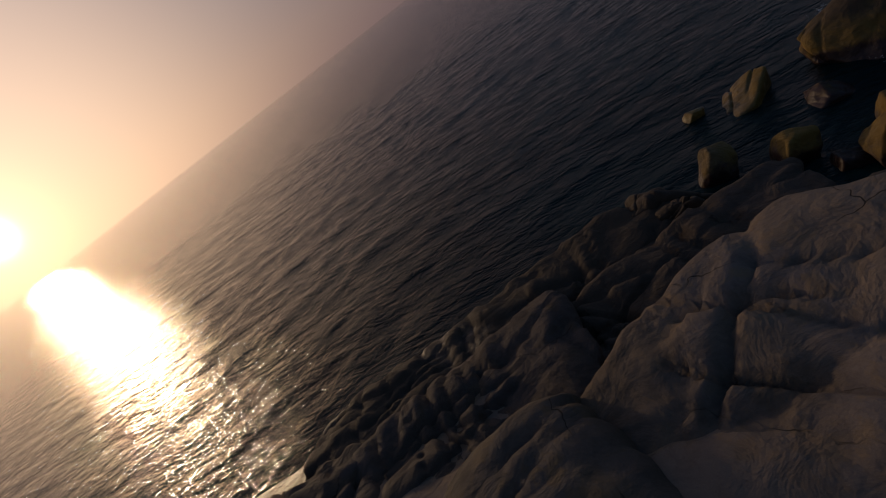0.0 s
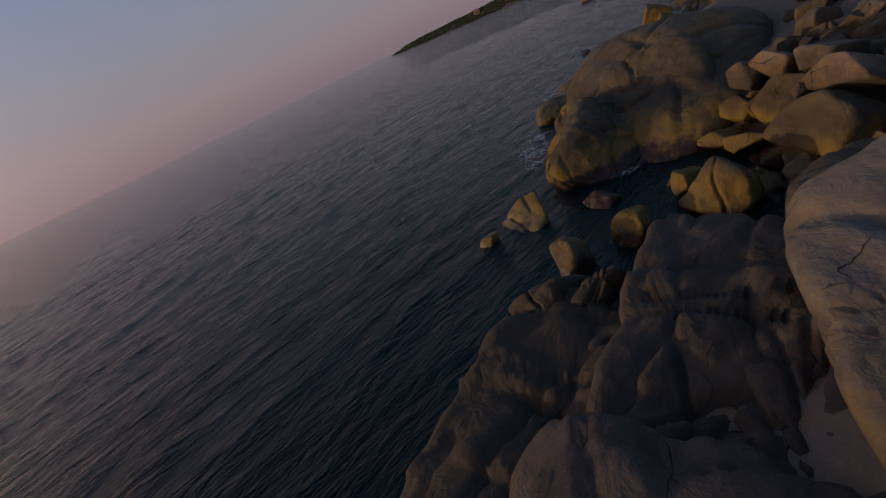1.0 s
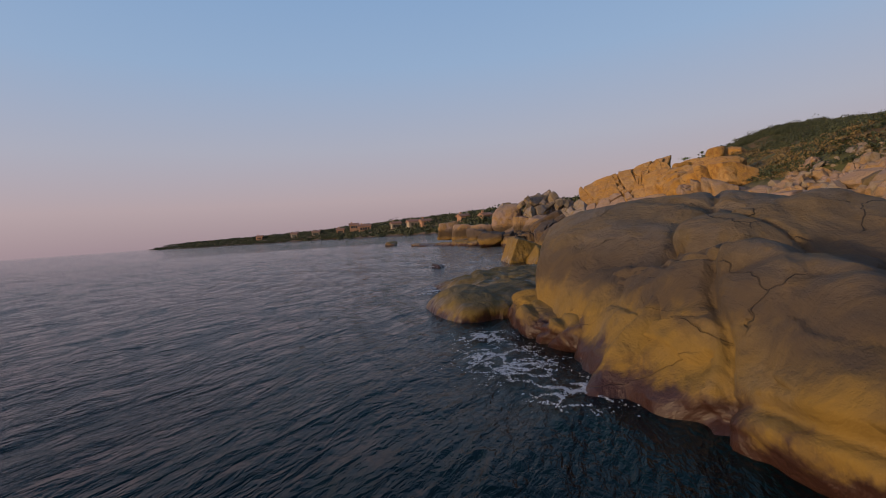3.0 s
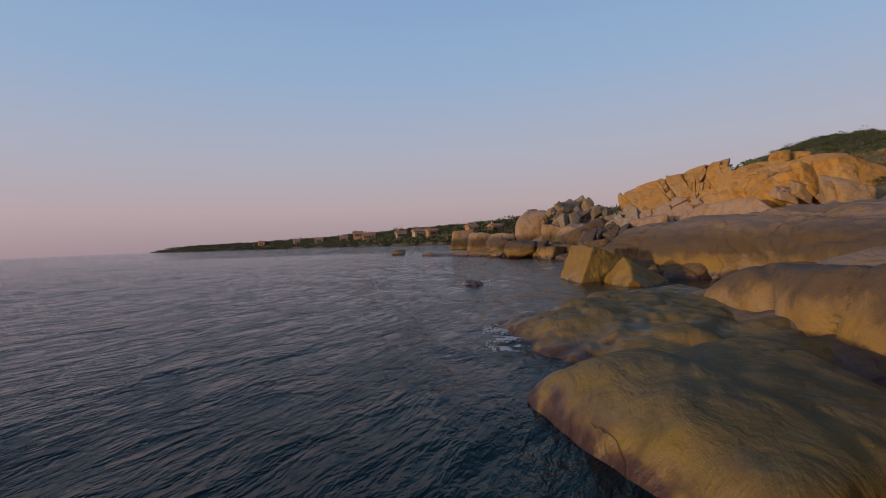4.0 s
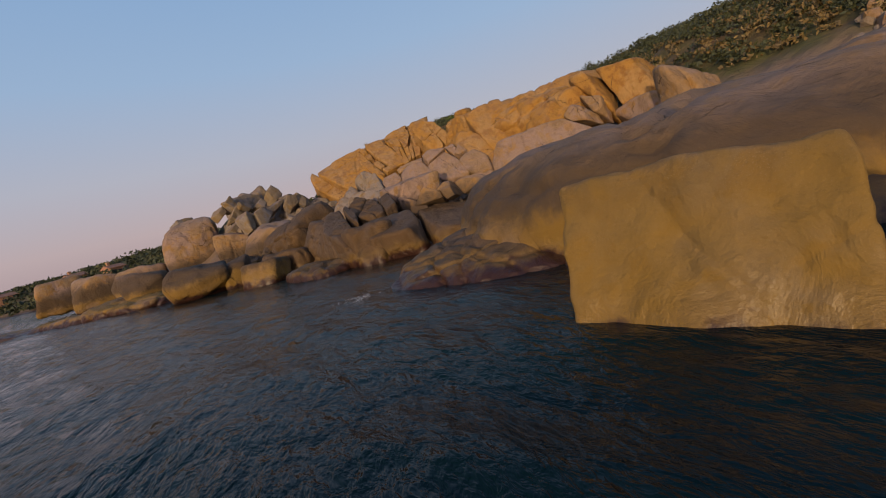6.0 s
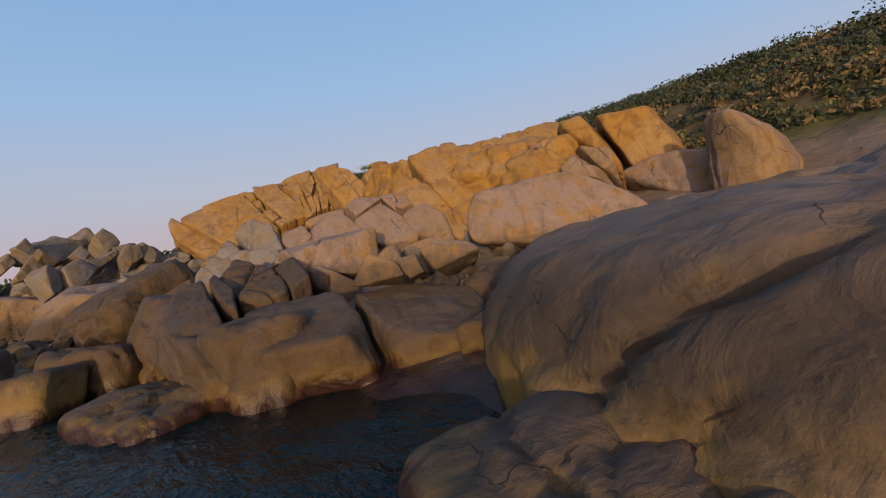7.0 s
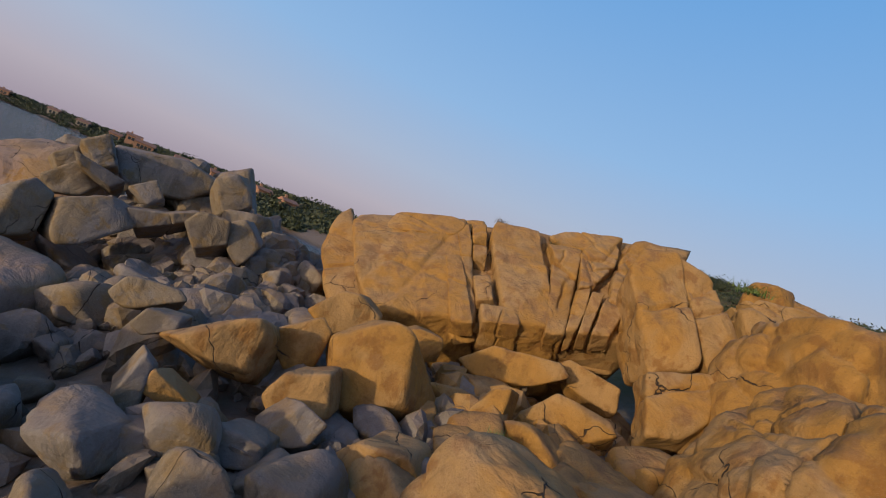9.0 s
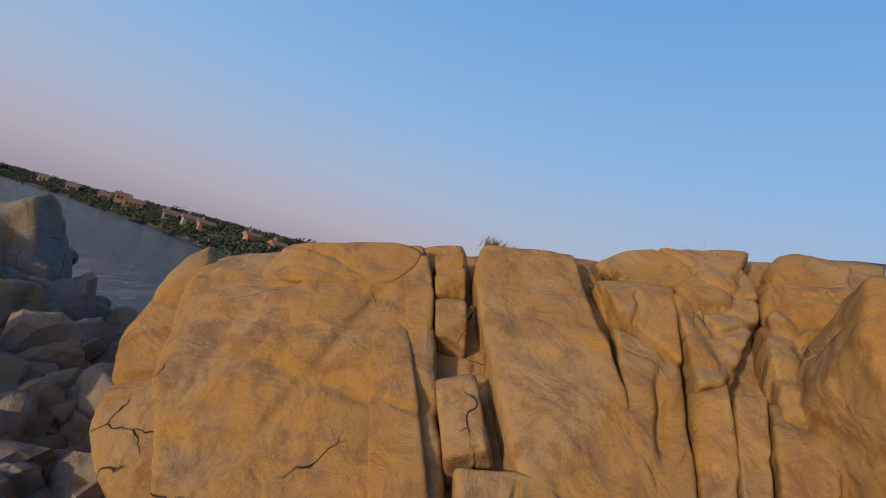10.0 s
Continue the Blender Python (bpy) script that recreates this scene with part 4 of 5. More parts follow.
stone_block(((54.27, 12.73, 3.47), 165.7, 35.0), ((-1.52, 0.84), (-0.9, 0.19), (0.0, 0.0), (1.45, 0.48), (1.78, 0.88), (1.48, 1.21), (0.39, 1.43), (-0.94, 1.26)), 0.7, 435, GRANITE_ORANGE, "pale golden granite slab leaning at the crag foot", sharp=24.0)
stone_block(((52.53, 13.35, 3.09), 166.7, 14.0), ((-1.12, 0.14), (-0.59, -0.12), (0.0, -0.0), (0.76, 0.52), (0.52, 0.74), (-0.64, 0.57)), 0.6, 436, GRANITE_ORANGE, "golden angular granite boulder on the rubble slope")
stone_block(((49.21, 16.35, 2.36), -171.7, 14.0), ((-0.53, 0.11), (-0.37, -0.12), (0.37, 0.16), (0.22, 0.72), (-0.31, 0.54)), 0.7, 437, GRANITE_ORANGE, "golden angular granite boulder on the rubble slope")
stone_block(((50.99, 12.46, 2.75), 158.1, 14.0), ((-0.96, 0.26), (-0.64, -0.07), (-0.0, -0.0), (0.54, 0.43), (0.35, 0.73), (-0.55, 0.78)), 0.6, 438, GRANITE_ORANGE, "golden angular granite boulder on the rubble slope")
stone_block(((48.31, 15.01, 2.16), 174.2, 14.0), ((-0.69, 0.21), (-0.28, -0.34), (0.14, -0.17), (0.27, 0.44), (0.05, 0.7), (-0.53, 0.61)), 0.7, 439, GRANITE_ORANGE, "golden angular granite boulder on the rubble slope")
stone_block(((50.62, 13.91, 2.67), 167.5, 14.0), ((-0.53, -0.07), (-0.15, -0.07), (0.23, 0.1), (0.2, 0.75), (-0.15, 0.6)), 0.5, 440, GRANITE_ORANGE, "golden angular granite boulder on the rubble slope")
stone_block(((52.04, 15.19, 2.98), 177.9, 14.0), ((-0.6, 0.36), (-0.19, -0.07), (0.28, 0.11), (0.14, 0.6), (-0.25, 0.61)), 0.5, 441, GRANITE_ORANGE, "golden angular granite boulder on the rubble slope")
stone_block(((53.71, 14.5, 3.35), 174.4, 14.0), ((-0.62, 0.54), (-0.11, -0.05), (0.26, 0.17), (-0.18, 0.79)), 0.4, 442, GRANITE_ORANGE, "golden angular granite boulder on the rubble slope")
stone_block(((52.62, 11.76, 3.11), 157.9, 14.0), ((-0.91, 0.71), (-0.56, 0.26), (0.38, 0.13), (0.22, 0.75), (-0.68, 0.87)), 0.5, 443, GRANITE_ORANGE, "golden angular granite boulder on the rubble slope")
stone_block(((53.15, 8.54, 3.22), 144.5, 14.0), ((-0.61, 0.22), (-0.0, 0.0), (0.35, 0.51), (0.05, 0.84)), 0.5, 444, GRANITE_ORANGE, "golden angular granite boulder on the rubble slope")
stone_block(((51.41, 9.54, 2.84), 143.3, 14.0), ((-0.43, 0.5), (-0.26, 0.04), (0.1, -0.04), (0.14, 0.48), (-0.21, 0.94)), 0.5, 445, GRANITE_ORANGE, "golden angular granite boulder on the rubble slope")
stone_block(((48.52, 17.56, 2.2), -158.2, 14.0), ((-0.35, 0.13), (0.0, 0.0), (0.23, 0.15), (-0.22, 0.43)), 0.5, 446, GRANITE_ORANGE, "golden angular granite boulder on the rubble slope")
stone_block(((50.26, 19.08, 2.59), -152.5, 14.0), ((-0.54, 0.12), (-0.34, -0.04), (-0.03, -0.01), (0.37, 0.17), (0.18, 0.43), (-0.38, 0.44)), 0.6, 447, GRANITE_GREY, "pale grey tilted boulder in the shaded rubble")
stone_block(((49.73, 18.56, 2.47), -154.2, 14.0), ((-0.36, 0.05), (-0.19, -0.05), (0.22, 0.14), (0.28, 0.37), (-0.18, 0.37)), 0.5, 448, GRANITE_GREY, "grey angular granite boulder in the shaded rubble")
stone_block(((48.3, 17.87, 2.16), -154.3, 14.0), ((-0.25, 0.2), (-0.11, -0.03), (0.08, 0.01), (0.08, 0.5), (-0.08, 0.64)), 0.6, 449, GRANITE_GREY, "grey angular granite boulder in the shaded rubble")
stone_block(((47.73, 17.38, 2.03), -156.6, 14.0), ((-0.58, 0.25), (-0.21, -0.03), (0.43, 0.12), (0.52, 0.4), (-0.28, 0.36)), 0.5, 450, GRANITE_GREY, "grey angular granite boulder in the shaded rubble")
stone_block(((48.17, 17.37, 2.13), -158.6, 14.0), ((-0.31, 0.12), (-0.05, -0.01), (0.36, 0.13), (0.16, 0.32)), 0.5, 451, GRANITE_GREY, "grey angular granite boulder in the shaded rubble")
stone_block(((48.13, 16.63, 2.12), -166.6, 14.0), ((-0.45, 0.17), (-0.16, -0.02), (0.3, 0.07), (0.27, 0.31), (-0.22, 0.39)), 0.5, 452, GRANITE_GREY, "grey angular granite boulder in the shaded rubble")
stone_block(((47.56, 16.89, 1.99), -161.6, 14.0), ((-0.32, 0.19), (-0.2, -0.03), (0.15, -0.01), (0.28, 0.2), (0.0, 0.35)), 0.5, 453, GRANITE_GREY, "grey angular granite boulder in the shaded rubble")
stone_block(((47.85, 16.2, 2.06), -171.2, 14.0), ((-0.36, 0.1), (-0.23, -0.06), (0.29, 0.08), (0.32, 0.34), (-0.02, 0.42)), 0.5, 454, GRANITE_GREY, "grey angular granite boulder in the shaded rubble")
stone_block(((48.72, 16.36, 2.25), -170.9, 14.0), ((-0.38, 0.07), (-0.17, -0.05), (0.23, 0.07), (0.34, 0.29), (-0.06, 0.46)), 0.5, 455, GRANITE_GREY, "grey angular granite boulder in the shaded rubble")
stone_block(((48.12, 15.68, 2.12), -177.9, 14.0), ((-0.26, 0.07), (0.21, 0.07), (0.03, 0.33), (-0.16, 0.43)), 0.5, 456, GRANITE_GREY, "grey angular granite boulder in the shaded rubble")
stone_block(((49.26, 14.01, 2.37), 165.7, 14.0), ((-0.36, 0.47), (-0.17, -0.15), (0.1, 0.19), (-0.12, 0.65)), 0.5, 457, GRANITE_GREY, "grey angular granite boulder in the shaded rubble")
stone_block(((49.81, 12.8, 2.49), 157.1, 14.0), ((-0.43, 0.08), (0.26, 0.14), (0.2, 0.49), (-0.2, 0.52)), 0.5, 458, GRANITE_GREY, "grey angular granite boulder in the shaded rubble")
stone_block(((52.36, 22.52, 2.49), -141.9, 14.0), ((-0.17, 0.79), (-0.1, 0.19), (0.0, 0.01), (0.58, 0.15), (1.28, 0.7), (1.08, 1.18), (0.46, 1.09)), 0.9, 460, GRANITE_GREY, "grey jointed granite block on the outcrop crest", sharp=30.0)
stone_block(((53.36, 21.61, 3.05), -148.5, 14.0), ((-0.34, 0.5), (-0.0, -0.0), (0.55, 0.27), (0.31, 0.64)), 0.9, 461, GRANITE_GREY, "grey jointed granite block on the outcrop crest", sharp=30.0)
stone_block(((53.56, 20.41, 3.09), -154.2, 14.0), ((-0.34, 0.45), (0.0, -0.0), (0.6, 0.28), (0.46, 0.9), (-0.04, 0.9)), 0.9, 462, GRANITE_GREY, "grey jointed granite block on the outcrop crest", sharp=30.0)
stone_block(((53.67, 21.15, 3.32), -151.2, 14.0), ((-0.24, 0.34), (-0.0, -0.0), (0.54, 0.41), (0.4, 0.65)), 0.9, 463, GRANITE_GREY, "grey jointed granite block on the outcrop crest", sharp=30.0)
stone_block(((53.37, 23.7, 3.17), -140.6, 14.0), ((-0.16, 0.19), (-0.0, -0.0), (0.65, 0.13), (0.95, 0.53), (0.44, 0.78)), 0.9, 464, GRANITE_GREY, "grey jointed granite block on the outcrop crest", sharp=30.0)
stone_block(((54.31, 23.58, 3.86), -143.5, 14.0), ((-0.47, 0.42), (-0.0, 0.0), (0.44, 0.21), (0.11, 0.86)), 0.9, 465, GRANITE_GREY, "grey jointed granite block on the outcrop crest", sharp=30.0)
stone_block(((55.16, 23.38, 3.6), -146.2, 14.0), ((-0.54, 1.06), (-0.0, 0.0), (1.47, 0.31), (2.26, 1.06), (1.59, 1.27), (0.34, 1.26)), 0.9, 466, GRANITE_GREY, "grey jointed granite block on the outcrop crest", sharp=30.0)
stone_block(((55.54, 21.1, 3.8), -155.3, 14.0), ((-0.46, 0.68), (0.0, 0.0), (0.63, 0.42), (0.26, 1.25)), 0.9, 467, GRANITE_GREY, "grey jointed granite block on the outcrop crest", sharp=30.0)
stone_block(((53.4, 23.13, 3.85), -142.7, 14.0), ((-0.12, 0.21), (-0.0, -0.0), (0.58, -0.2), (0.78, 0.01)), 0.9, 468, GRANITE_GREY, "grey jointed granite block on the outcrop crest", sharp=30.0)
stone_block(((53.86, 22.07, 3.63), -147.9, 14.0), ((-0.34, 0.2), (-0.0, 0.0), (0.47, 0.13), (0.15, 0.55)), 0.9, 469, GRANITE_GREY, "grey jointed granite block on the outcrop crest", sharp=30.0)
stone_block(((51.96, 22.95, 2.3), -139.0, 14.0), ((-0.29, 0.91), (0.0, -0.0), (0.44, 0.15), (0.49, 1.07), (0.17, 1.28)), 0.9, 470, GRANITE_GREY, "grey jointed granite block on the outcrop crest", sharp=30.0)
stone_block(((53.99, 20.05, 3.44), -156.8, 14.0), ((-0.18, 0.48), (-0.0, 0.0), (0.39, -0.39), (0.77, 0.3), (0.29, 0.74)), 0.9, 471, GRANITE_GREY, "grey jointed granite block on the outcrop crest", sharp=30.0)
stone_block(((54.2, 24.33, 3.54), -140.7, 14.0), ((-0.22, 0.35), (0.0, 0.0), (0.4, 0.26), (0.19, 0.74)), 0.9, 472, GRANITE_GREY, "grey jointed granite block on the outcrop crest", sharp=30.0)
stone_block(((40.9, 16.9, 2.2), 172.0, 6.0), ((-1.36, -0.09), (-1.18, -0.35), (-0.54, -0.67), (0.31, -0.83), (0.93, -0.86), (1.08, -0.32), (1.1, 0.16), (0.76, 0.41), (-0.64, 0.27), (-1.31, 0.14)), 1.0, 551, GRANITE, "long blunt ochre granite block resting on smaller stones", level=6, sharp=18.0, rough=0.05, cracks=1)
stone_block(((37.4, 12.8, 2.2), 140.0, 16.0), ((-1.93, 0.11), (-1.51, -0.6), (-0.26, -0.8), (1.41, -0.67), (1.94, -0.53), (0.17, 1.02), (-0.79, 1.1), (-1.63, 1.0)), 1.7, 552, GRANITE, "large pink-grey angular boulder lying on the slab", level=6, sharp=26.0, rough=0.02, cracks=1)
stone_block(((36.29, 9.54, 1.6), 105.3, 14.0), ((-1.56, 1.15), (0.58, -0.13), (1.37, -0.15), (1.47, 1.05), (0.99, 1.69), (-0.41, 1.87), (-1.05, 1.74)), 1.6, 553, GRANITE, "rounded pink-grey boulder above the slab", level=6, sharp=14.0, cracks=1)
stone_block(((35.77, 10.96, 1.61), 104.5, 14.0), ((-0.4, 0.26), (-0.33, -0.03), (0.39, 0.03), (0.15, 0.45)), 0.6, 554, GRANITE, "small brown boulder beneath a larger one")
stone_block(((37.6, 9.0, 4.2), 110.7, 12.0), ((-1.3, 0.83), (-0.27, -1.09), (1.21, -0.97), (1.15, -0.56), (0.85, 0.13), (0.52, 0.68), (-0.5, 0.81)), 2.0, 555, GRANITE_ORANGE, "huge ochre boulder on the skyline ridge", level=6, sharp=20.0, cracks=1)
stone_block(((38.4, 10.0, 4.0), 116.3, 20.0), ((-1.06, 0.86), (0.74, -1.0), (0.6, -0.18), (-0.03, 0.98)), 1.6, 556, GRANITE_ORANGE, "ochre slab leaning on the skyline boulder", sharp=20.0, cracks=2)
stone_block(((38.2, 10.6, 3.4), 116.8, 20.0), ((-0.36, 0.72), (0.23, -0.26), (0.81, -0.54), (0.65, 0.35)), 1.0, 557, GRANITE, "wedged ochre boulder below the ridge", cracks=1)
stone_block(((38.0, 11.2, 3.1), 117.3, 20.0), ((-0.54, 0.36), (0.02, -0.12), (0.61, -0.25), (0.43, 0.22), (-0.13, 0.69)), 0.9, 558, GRANITE, "wedged ochre boulder below the ridge", cracks=1)
stone_block(((40.88, 14.51, 1.2), 138.2, 14.0), ((-0.94, 0.32), (-0.79, 0.11), (0.01, -0.03), (0.74, 0.4), (0.21, 0.8), (-0.23, 0.94), (-0.76, 0.81)), 0.9, 559, GRANITE, "rounded pink-brown boulder below the slabs", sharp=12.0)
stone_block(((41.08, 12.7, 1.3), 128.3, 14.0), ((-0.36, 0.31), (-0.21, 0.04), (0.28, 0.05), (0.12, 0.62)), 0.5, 560, GRANITE, "brown angular granite block wedged between slabs")
stone_block(((40.6, 17.5, 1.6), 160.0, 14.0), ((-0.46, 0.18), (-0.41, -0.32), (0.11, -0.71), (0.58, -0.83), (0.65, -0.31), (-0.12, 0.26)), 0.7, 561, GRANITE, "brown angular granite block wedged between slabs")
stone_block(((37.57, 17.78, 1.35), 150.7, 14.0), ((-0.4, 0.07), (-0.0, -0.0), (0.43, 0.03), (0.35, 0.26), (-0.1, 0.5)), 0.6, 562, GRANITE, "brown angular granite block wedged between slabs")
stone_block(((39.94, 16.23, 1.35), 149.3, 14.0), ((-0.33, 0.35), (0.0, -0.02), (0.39, 0.24), (0.28, 0.68)), 0.6, 563, GRANITE, "brown angular granite block wedged between slabs")
stone_block(((37.47, 17.23, 1.35), 144.6, 14.0), ((-0.22, 0.34), (-0.0, -0.01), (0.31, 0.09), (0.2, 0.43)), 0.6, 564, GRANITE, "brown angular granite block wedged between slabs")
stone_block(((37.61, 16.49, 1.35), 139.2, 14.0), ((-0.37, 0.45), (-0.22, 0.18), (0.0, -0.01), (0.8, 0.23), (0.62, 0.48), (0.02, 0.59)), 0.6, 565, GRANITE, "brown angular granite block wedged between slabs")
stone_block(((38.95, 17.33, 1.35), 153.3, 14.0), ((-0.14, 0.29), (-0.07, 0.0), (0.23, 0.2), (0.16, 0.39)), 0.6, 566, GRANITE, "brown angular granite block wedged between slabs")
stone_block(((4.8, 14.1, 0.36), -173.8, 56), ((-0.86, -0.68), (-0.81, -0.98), (-0.44, -1.41), (0.33, -1.43), (0.67, -1.11), (0.72, -0.81), (0.01, 0.24), (-0.45, 0.06)), 1.0, 611, GRANITE_YELLOW, "peaked ochre rock with a weedy foot standing in the sea", sharp=12.0, rough=0.05, level=6, cracks=2)
stone_block(((3.37, 14.42, 0.05), -165.0, 25.0), ((-0.19, -0.11), (0.14, -0.16), (0.18, 0.24), (-0.07, 0.22)), 0.4, 612, GRANITE_YELLOW, "yellow-stained granite boulder standing in shallow sea water", sharp=12.0, rough=0.05)
stone_block(((2.35, 11.53, 0.0), -179.3, 30), ((-0.56, 0.7), (-0.17, -0.02), (-0.01, -0.16), (0.18, 0.09), (0.2, 0.4), (-0.03, 0.79), (-0.36, 0.84)), 0.6, 613, GRANITE_OLIVE, "curved yellow boulder half under water", sharp=12.0, rough=0.05, level=6)
stone_block(((3.51, 11.1, 0.0), 175.8, 25.0), ((-0.25, 0.07), (-0.06, -0.17), (0.28, -0.07), (0.43, 0.39), (0.24, 0.76), (-0.06, 0.76), (-0.23, 0.56)), 0.6, 614, GRANITE_OLIVE, "yellow-stained granite boulder standing in shallow sea water", sharp=12.0, rough=0.05)
stone_block(((4.1, 10.24, 0.0), 168.0, 25.0), ((-0.34, 0.19), (-0.32, -0.08), (0.01, -0.14), (0.23, 0.04), (0.21, 0.24)), 0.5, 615, GRANITE_OLIVE, "yellow-stained granite boulder standing in shallow sea water", sharp=12.0, rough=0.05)
stone_block(((4.34, 9.97, 0.15), 166.0, 35), ((-0.72, 0.23), (-0.6, -0.02), (0.34, -0.06), (0.68, 0.4), (0.49, 0.89), (-0.01, 1.09), (-0.43, 0.83)), 1.2, 616, GRANITE_OLIVE, "large ochre-brown slab boulder lying in the cove", sharp=12.0, rough=0.05, level=6, cracks=2)
stone_block(((5.05, 12.45, 0.0), -171.9, 45), ((-0.46, 0.21), (0.02, -0.15), (0.42, -0.04), (0.44, 0.35), (-0.03, 0.53)), 0.6, 617, GRANITE_OLIVE, "low wet brown slab awash beside the dome", sharp=12.0, rough=0.05)
stone_block(((0.95, 11.38, 0.5), 177.8, 45), ((-0.44, -0.38), (0.49, -0.18), (0.62, 0.51), (0.6, 0.75), (0.37, 0.72), (0.01, 0.45)), 1.2, 618, GRANITE_DARK, "furrowed brown granite boulder at the point's edge", level=6, sharp=11.0, rough=0.05, cracks=3, joints=(1.2, 0.9, 0.8))
stone_block(((1.23, 10.66, 0.6), 164.5, 55), ((-0.12, -0.5), (0.43, -0.36), (0.3, 0.76), (0.05, 0.58), (-0.09, 0.34)), 1.3, 619, GRANITE_DARK, "broad brown granite boulder behind the point's edge", level=6, sharp=11.0, rough=0.05, cracks=3, joints=(1.2, 0.9, 0.8))
stone_block(((2.66, 9.97, 0.5), 161.0, 25.0), ((-0.17, 0.21), (-0.14, -0.02), (0.48, -0.09), (0.51, 0.28), (0.12, 0.35)), 1.0, 620, GRANITE_OLIVE, "ochre-brown rounded granite boulder in the rocky cove", sharp=12.0, rough=0.05)
stone_block(((5.0, 10.6, 0.25), 172.5, 25.0), ((-0.13, 0.23), (-0.03, -0.01), (0.25, 0.12), (0.16, 0.47), (-0.09, 0.54)), 0.9, 621, GRANITE_OLIVE, "ochre-brown rounded granite boulder in the rocky cove", sharp=12.0, rough=0.05)
stone_block(((5.51, 10.88, 0.15), 175.2, 25.0), ((-0.11, 0.04), (0.12, -0.04), (0.15, 0.27), (-0.1, 0.38)), 0.9, 622, GRANITE_OLIVE, "ochre-brown rounded granite boulder in the rocky cove", sharp=12.0, rough=0.05)
stone_block(((6.99, 10.7, 0.3), 174.9, 25.0), ((-0.28, 0.22), (-0.22, 0.01), (0.26, -0.03), (0.46, 0.25), (0.14, 0.42)), 0.9, 623, GRANITE_OLIVE, "ochre-brown rounded granite boulder in the rocky cove", sharp=12.0, rough=0.05)
stone_block(((7.79, 10.39, 0.5), 173.5, 25.0), ((-0.29, 0.42), (-0.22, 0.07), (0.23, -0.06), (0.37, 0.31), (0.07, 0.54)), 0.9, 624, GRANITE_OLIVE, "ochre-brown rounded granite boulder in the rocky cove", sharp=12.0, rough=0.05)
stone_block(((7.29, 9.55, 0.5), 167.9, 25.0), ((-0.39, 0.23), (-0.23, 0.06), (0.23, -0.05), (0.48, 0.21), (0.79, 0.72), (0.47, 0.9), (0.01, 0.9)), 0.9, 625, GRANITE_OLIVE, "ochre-brown rounded granite boulder in the rocky cove", sharp=12.0, rough=0.05)
stone_block(((5.84, 9.0, 0.6), 161.9, 25.0), ((-0.47, 0.27), (-0.34, 0.12), (0.37, -0.07), (1.01, -0.1), (1.09, 0.66), (0.46, 1.03), (-0.05, 0.82)), 0.9, 626, GRANITE_OLIVE, "ochre-brown rounded granite boulder in the rocky cove", sharp=12.0, rough=0.05)
stone_block(((6.54, 10.12, 0.35), 170.7, 25.0), ((-0.12, 0.33), (-0.11, 0.06), (0.07, -0.05), (0.68, 0.26), (0.19, 0.38)), 0.9, 627, GRANITE_OLIVE, "ochre-brown rounded granite boulder in the rocky cove", sharp=12.0, rough=0.05)
stone_block(((5.42, 10.15, 0.3), 169.5, 25.0), ((-0.11, 0.23), (-0.07, -0.01), (0.09, 0.02), (0.09, 0.25)), 0.9, 628, GRANITE_OLIVE, "ochre-brown rounded granite boulder in the rocky cove", sharp=12.0, rough=0.05)
stone_block(((7.42, 9.92, 0.6), 170.3, 25.0), ((-0.14, 0.24), (-0.0, -0.01), (0.18, 0.11), (0.06, 0.48)), 0.9, 629, GRANITE_OLIVE, "ochre-brown rounded granite boulder in the rocky cove", sharp=12.0, rough=0.05)
stone_block(((7.78, 9.6, 1.3), 168.8, 25.0), ((-0.55, 0.32), (0.0, -0.01), (0.3, -0.02), (0.38, 0.4), (-0.1, 0.57)), 1.0, 631, GRANITE, "pale ochre granite boulder among the rubble above the cove", sharp=14.0)
stone_block(((7.52, 9.09, 1.4), 165.5, 25.0), ((-0.14, 0.31), (0.0, -0.01), (0.53, 0.11), (0.6, 0.46), (0.12, 0.53)), 1.0, 632, GRANITE, "pale ochre granite boulder among the rubble above the cove", sharp=14.0)
stone_block(((6.56, 8.75, 1.4), 161.8, 25.0), ((-0.17, 0.23), (-0.06, 0.0), (0.45, -0.06), (1.15, 0.0), (0.68, 0.48), (0.1, 0.47)), 1.0, 633, GRANITE, "pale ochre granite boulder among the rubble above the cove", sharp=14.0)
stone_block(((7.92, 10.28, 1.2), 172.9, 25.0), ((-0.32, 0.44), (-0.22, 0.09), (0.3, -0.07), (0.39, 0.28), (-0.02, 0.57)), 1.0, 634, GRANITE, "pale ochre granite boulder among the rubble above the cove", sharp=14.0)
stone_block(((6.61, 9.01, 1.2), 163.5, 25.0), ((-0.18, 0.18), (0.12, -0.05), (0.27, 0.22), (0.02, 0.31)), 1.0, 635, GRANITE, "pale ochre granite boulder among the rubble above the cove", sharp=14.0)
stone_block(((30.88, 6.54, 2.15), 171.4, 25.0), ((-0.78, 0.93), (-0.57, 0.13), (0.98, -0.15), (1.22, 0.66), (0.01, 1.34)), 1.0, 636, GRANITE, "pale ochre granite boulder among the rubble above the cove", sharp=14.0)
stone_block(((37.78, -2.7, 3.64), 160.3, 25.0), ((-0.36, 0.81), (-0.27, 0.06), (0.4, -0.08), (0.6, 0.82), (0.25, 1.67)), 1.0, 637, GRANITE, "pale ochre granite boulder among the rubble above the cove", sharp=14.0)


